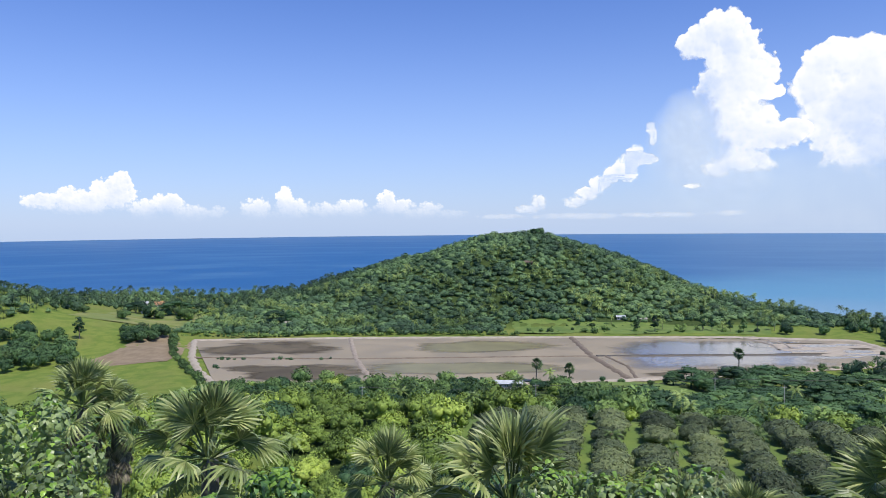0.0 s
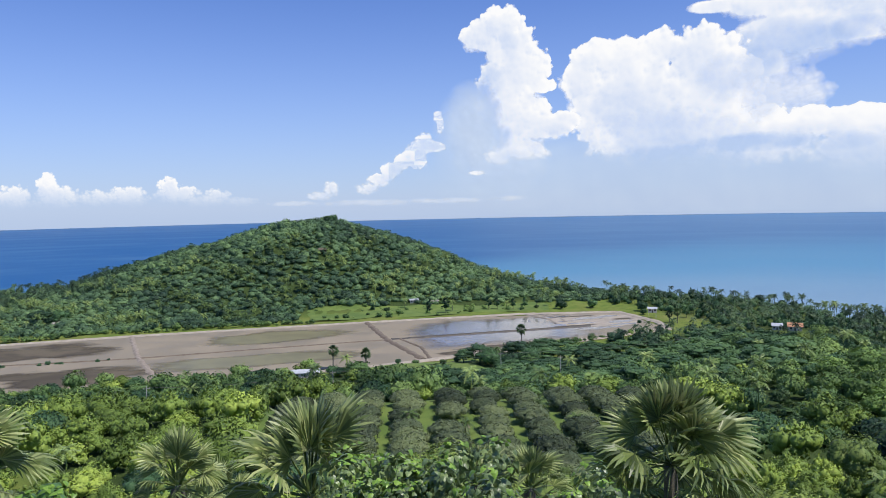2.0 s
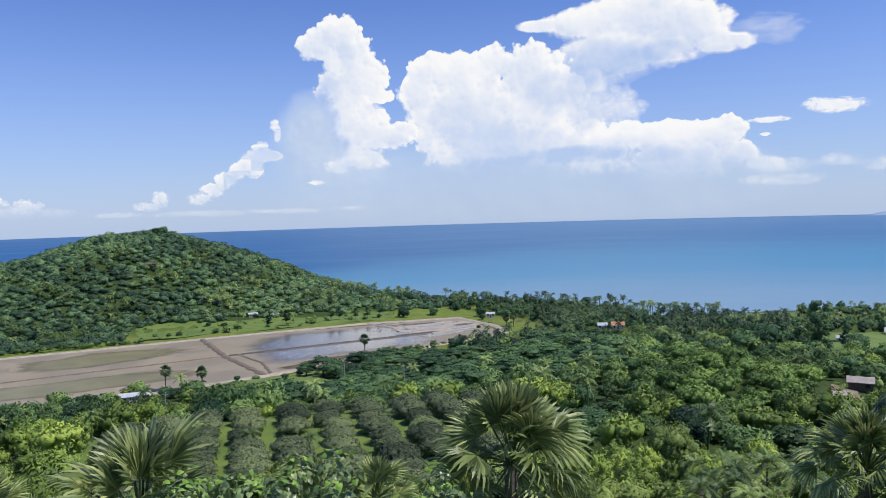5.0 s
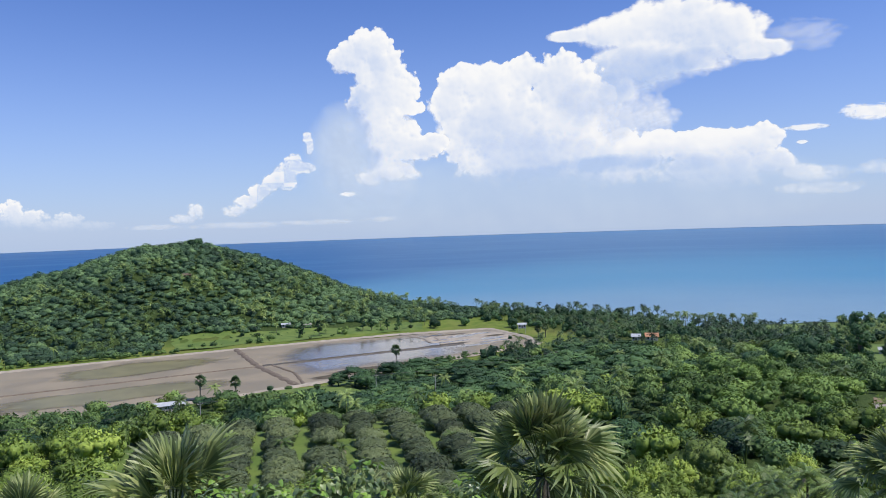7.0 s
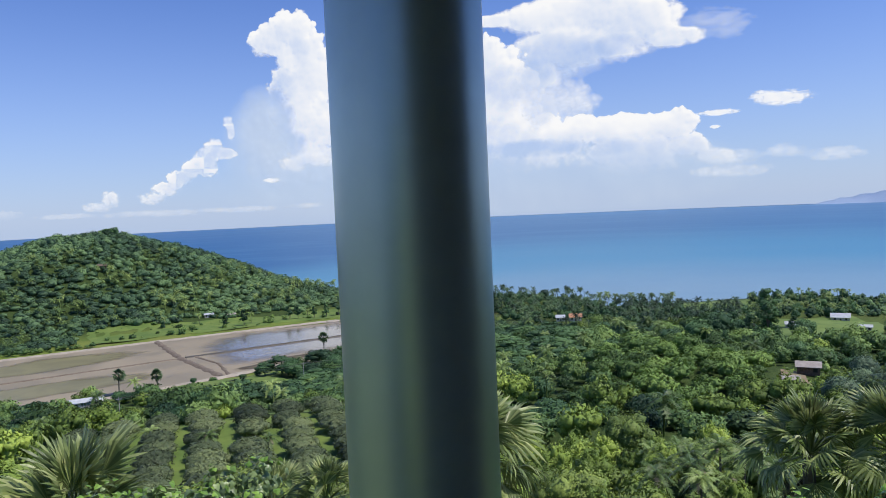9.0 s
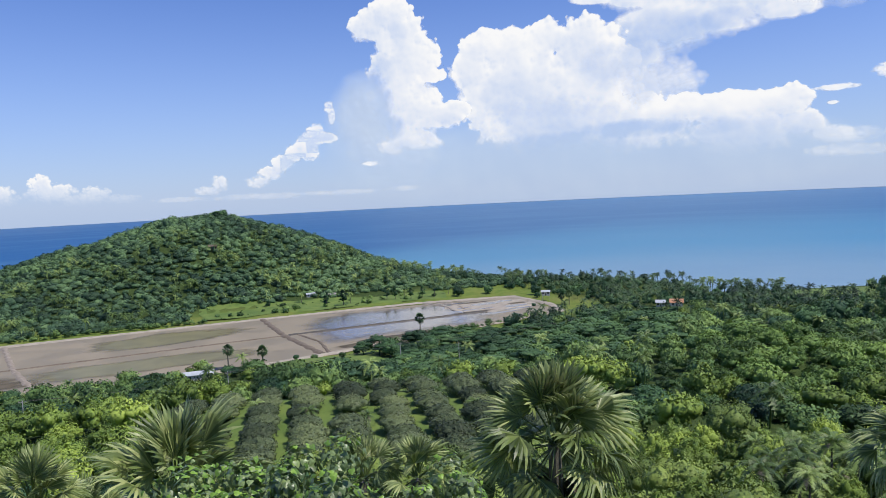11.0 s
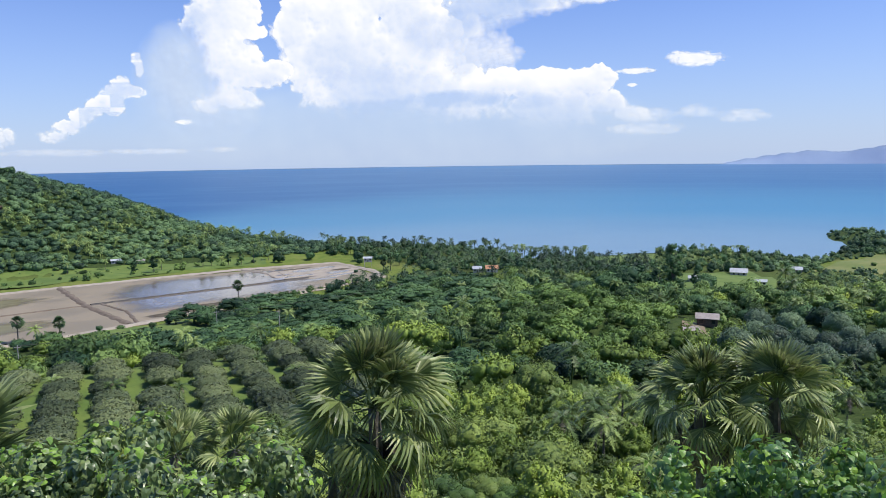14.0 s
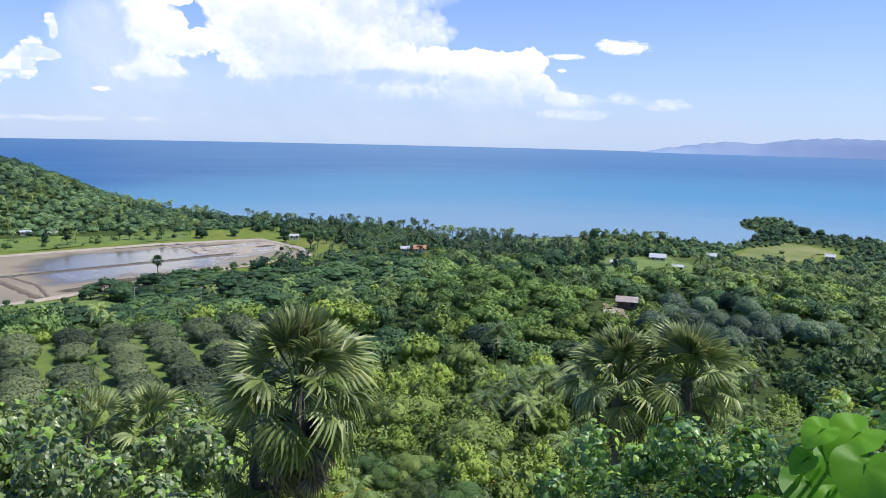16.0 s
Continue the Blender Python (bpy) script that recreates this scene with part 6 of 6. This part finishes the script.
def house(x, y, w, d, h, rz, roof, wall, label, stilts=0.0, rise=0.28):
    """A small gabled house: walls, overhanging sheet roof, door, windows, and posts if it stands on stilts."""
    w, d = w * 0.78, d * 0.8
    z0 = gz(x, y) - 0.3
    base = new("house")
    base.matrix_basis = Matrix.Translation((x, y, z0)) @ Matrix.Rotation(radians(rz), 4, "Z")
    part("wall", box(-w / 2, -d / 2, stilts, w / 2, d / 2, stilts + h), wall, base)
    o, top, pk = 0.6, stilts + h, stilts + h + d * rise
    v = [(-w / 2 - o, -d / 2 - o, top - 0.15), (w / 2 + o, -d / 2 - o, top - 0.15), (w / 2 + o, 0, pk), (-w / 2 - o, 0, pk), (-w / 2 - o, d / 2 + o, top - 0.15), (w / 2 + o, d / 2 + o, top - 0.15)]
    v = np.array(v + [(a, b, c - 0.12) for a, b, c in v])
    f = np.array([(0, 1, 2), (0, 2, 3), (3, 2, 5), (3, 5, 4), (6, 8, 7), (6, 9, 8), (9, 11, 8), (9, 10, 11), (0, 6, 7), (0, 7, 1), (4, 5, 11), (4, 11, 10), (1, 7, 8), (1, 8, 2), (2, 8, 11), (2, 11, 5), (0, 3, 9), (0, 9, 6), (3, 4, 10), (3, 10, 9)])
    part("roof", (v, f), roof, base)
    gable = np.array([(s * w / 2, q, z) for s in (-1, 1) for q, z in ((-d / 2, top), (d / 2, top), (0, pk - 0.13))])
    part("gable", (gable, np.array([(0, 1, 2), (3, 5, 4)])), wall, base)
    part("door", box(-0.45, -d / 2 - 0.05, stilts + 0.05, 0.45, -d / 2 + 0.02, stilts + min(2.0, h - 0.2)), PLANK, base)
    for s in (-1, 1):
        win = part("window", box(s * w * 0.3 - 0.6, -d / 2 - 0.04, stilts + h * 0.4, s * w * 0.3 + 0.6, -d / 2 + 0.02, stilts + h * 0.8), GLASS, base)
        part("sill", box(s * w * 0.3 - 0.7, -d / 2 - 0.12, stilts + h * 0.4 - 0.08, s * w * 0.3 + 0.7, -d / 2 + 0.02, stilts + h * 0.4), wall, win)
    if stilts:
        for sx in (-1, 1):
            for sy in (-1, 1):
                part("post", box(sx * w * 0.42 - 0.12, sy * d * 0.42 - 0.12, -0.3, sx * w * 0.42 + 0.12, sy * d * 0.42 + 0.12, stilts), wall, base)
    return tagged(base, label, "house", "scattered houses")


for x, y, w, d, h, rz, roof, wall, label, st, ri in [
        (32, 361, 17, 6, 4.4, -8, WHITE_ROOF, PLASTER, "long low building with a white sheet roof among trees", 0, 0.25),
        (36, 265, 5, 4, 2.2, 5, WHITE_ROOF, PLASTER, "small hut with a pale roof behind the orchard", 0, 0.2),
        (92, 219, 4, 3, 2.4, 20, RUST_ROOF, PLASTER, "small hut with a faded roof by the orchard", 0, 0.4),
        (379, 240, 12, 7, 2.8, -55, WHITE_ROOF, PLASTER, "low house with a pale sheet roof on the meadow", 0, 0.2),
        (446, 252, 13, 9, 2.8, -60, WHITE_ROOF, PLASTER, "house with a broad white roof on the meadow", 0, 0.3),
        (492, 236, 8, 7, 2.8, -62, WHITE_ROOF, PLASTER, "small house with a light blue-white roof", 0, 0.3),
        (566, 182, 8, 7, 2.8, -70, WHITE_ROOF, PLASTER, "small white-roofed house by the knoll", 0, 0.3),
        (403, 214, 8, 6, 2.6, -62, WHITE_ROOF, PLASTER, "low house with a pale roof behind palms", 0, 0.2),
        (272, 127, 7, 5, 2.8, -65, RUST_ROOF, PLASTER, "house with a faded pinkish sheet roof", 0, 0.25),
        (222, 136, 8.5, 5, 3.0, -58, RUST_ROOF, PLANK, "dark plank house with a faded sheet roof", 0.6, 0.35),
        (198, 127, 6, 4, 2.4, -58, RUST_ROOF, PLASTER, "small hut with a weathered roof below the plank house", 0, 0.25),
        (250, 131, 5, 4, 2.6, -60, RUST_ROOF, PLASTER, "small hut with a weathered roof among dark trees", 0, 0.25),
        (330, 366, 10, 7, 3.0, -40, TILE_ROOF, PLASTER, "house with an orange tile roof among palms", 0, 0.35),
        (322, 372, 7, 6, 3.0, -40, WHITE_ROOF, PLASTER, "small house with a bright white roof", 0, 0.3),
        (290, 402, 8, 6, 3.0, -38, WHITE_ROOF, PLASTER, "house with a white sheet roof near the pond's end", 0, 0.3),
        (338, 426, 6, 5, 3.0, -40, WHITE_ROOF, PLASTER, "small white-roofed house among palms", 0, 0.3),
        (306, 486, 8, 6, 3.2, -32, WHITE_ROOF, PLASTER, "white house raised on tall posts beside the beach", 5.0, 0.2),
        (86, 735, 9, 6, 3.0, -6, PLANK, PLANK, "brown house among trees on the hillside", 1.0, 0.35),
        (152, 622, 9, 5, 3.0, -12, WHITE_ROOF, PLASTER, "low house with a white roof at the foot of the hill", 0, 0.25),
        (168, 616, 11, 5, 2.6, -14, RUST_ROOF, PLASTER, "long low grey-roofed house at the foot of the hill", 0, 0.25),
        (-318, 770, 9, 7, 5.0, 22, WHITE_ROOF, PLASTER, "white two-storey house among palms", 0, 0.3),
        (-300, 765, 13, 9, 4.2, 22, TILE_ROOF, PLASTER, "large house with a pinkish tile roof among palms", 0, 0.4),
        (-290, 706, 11, 6, 2.6, 22, RUST_ROOF, PLASTER, "low house under a large tree by the meadow", 0, 0.25),
        (-134, 622, 6, 4, 2.6, 12, RUST_ROOF, PLASTER, "small hut under the trees", 0, 0.3),
        (-215, 850, 8, 6, 3.5, 14, WHITE_ROOF, PLASTER, "small white house on the shore", 0, 0.3),
        (-178, 858, 9, 6, 3.5, 12, WHITE_ROOF, PLASTER, "small white house on the shore", 0, 0.3)]:
    house(x, y, w, d, h, rz, roof, wall, label, st, ri)

# ---- power line ----
CONCRETE = plain_material("weathered_concrete", (0.42, 0.41, 0.39), (0.52, 0.51, 0.48), 2.0, 0.9, 0.0, 0.2, 0.01)
WIRE = plain_material("black_cable", (0.03, 0.03, 0.03), (0.05, 0.05, 0.05), 5.0, 0.6, 0.0, 0.0, 0.0)


def power_pole(x, y, h):
    z = gz(x, y)
    pole = part("power_pole", tube([(x, y, z - 0.5), (x, y, z + h)], [0.19, 0.13], 8), CONCRETE)
    part("crossarm", box(x - 1.1, y - 0.08, z + h - 0.9, x + 1.1, y + 0.08, z + h - 0.75), CONCRETE, pole)
    for s in (-1, 0, 1):
        part("insulator", tube([(x + s, y, z + h - 0.75), (x + s, y, z + h - 0.4)], [0.08, 0.05], 6), CONCRETE, pole)
    tagged(pole, "tall weathered concrete power pole above the trees", "power pole", "power line")
    return x, y, z + h - 0.4


poles = [power_pole(-30, 262, 10), power_pole(36, 285, 9.5), power_pole(121, 323, 12), power_pole(137, 291, 12.5), power_pole(230, 330, 11)]
for a, b in ((0, 1), (1, 2), (2, 3), (2, 4)):
    for s in (-1, 1):
        pts = []
        for i in range(9):
            u = i / 8
            q = np.array(poles[a]) * (1 - u) + np.array(poles[b]) * u + (s, 0, -1.6 * 4 * u * (1 - u))
            pts.append(q)
        tagged(part("power_cable", tube(pts, [0.035] * 9, 4), WIRE), "thin black cable sagging between the power poles", "cable", "power line")

# ---- the lookout post, and an unseen shelter added round the camera ----
POST = plain_material("painted_steel", (0.5, 0.57, 0.53), (0.56, 0.62, 0.57), 6.0, 0.36, 0.65, 0.05, 0.002)
post = part("steel_post", tube([(0.618, 0.275, 88.2), (0.618, 0.275, 90), (0.618, 0.275, 91.62)], [0.0335] * 3, 48), POST, smooth=True)
tagged(post, "grey-green painted round steel post of the lookout", "post")
# unseen roof and walls, added to shade the post and darken its reflections
tagged(part("ceiling", box(-1.4, -3.0, 91.6, 2.2, 0.42, 91.7), PLANK), "unseen plain roof added to shade the post", "roof", kind="structure")
tagged(part("wall_south", box(-1.4, -3.1, 88.0, 2.2, -3.0, 91.6), PLANK), "unseen plain back wall added for dark reflections", "wall", kind="structure")
tagged(part("wall_east", box(2.1, -3.0, 88.0, 2.2, -0.4, 91.6), PLANK), "unseen plain side wall added for dark reflections", "wall", kind="structure")
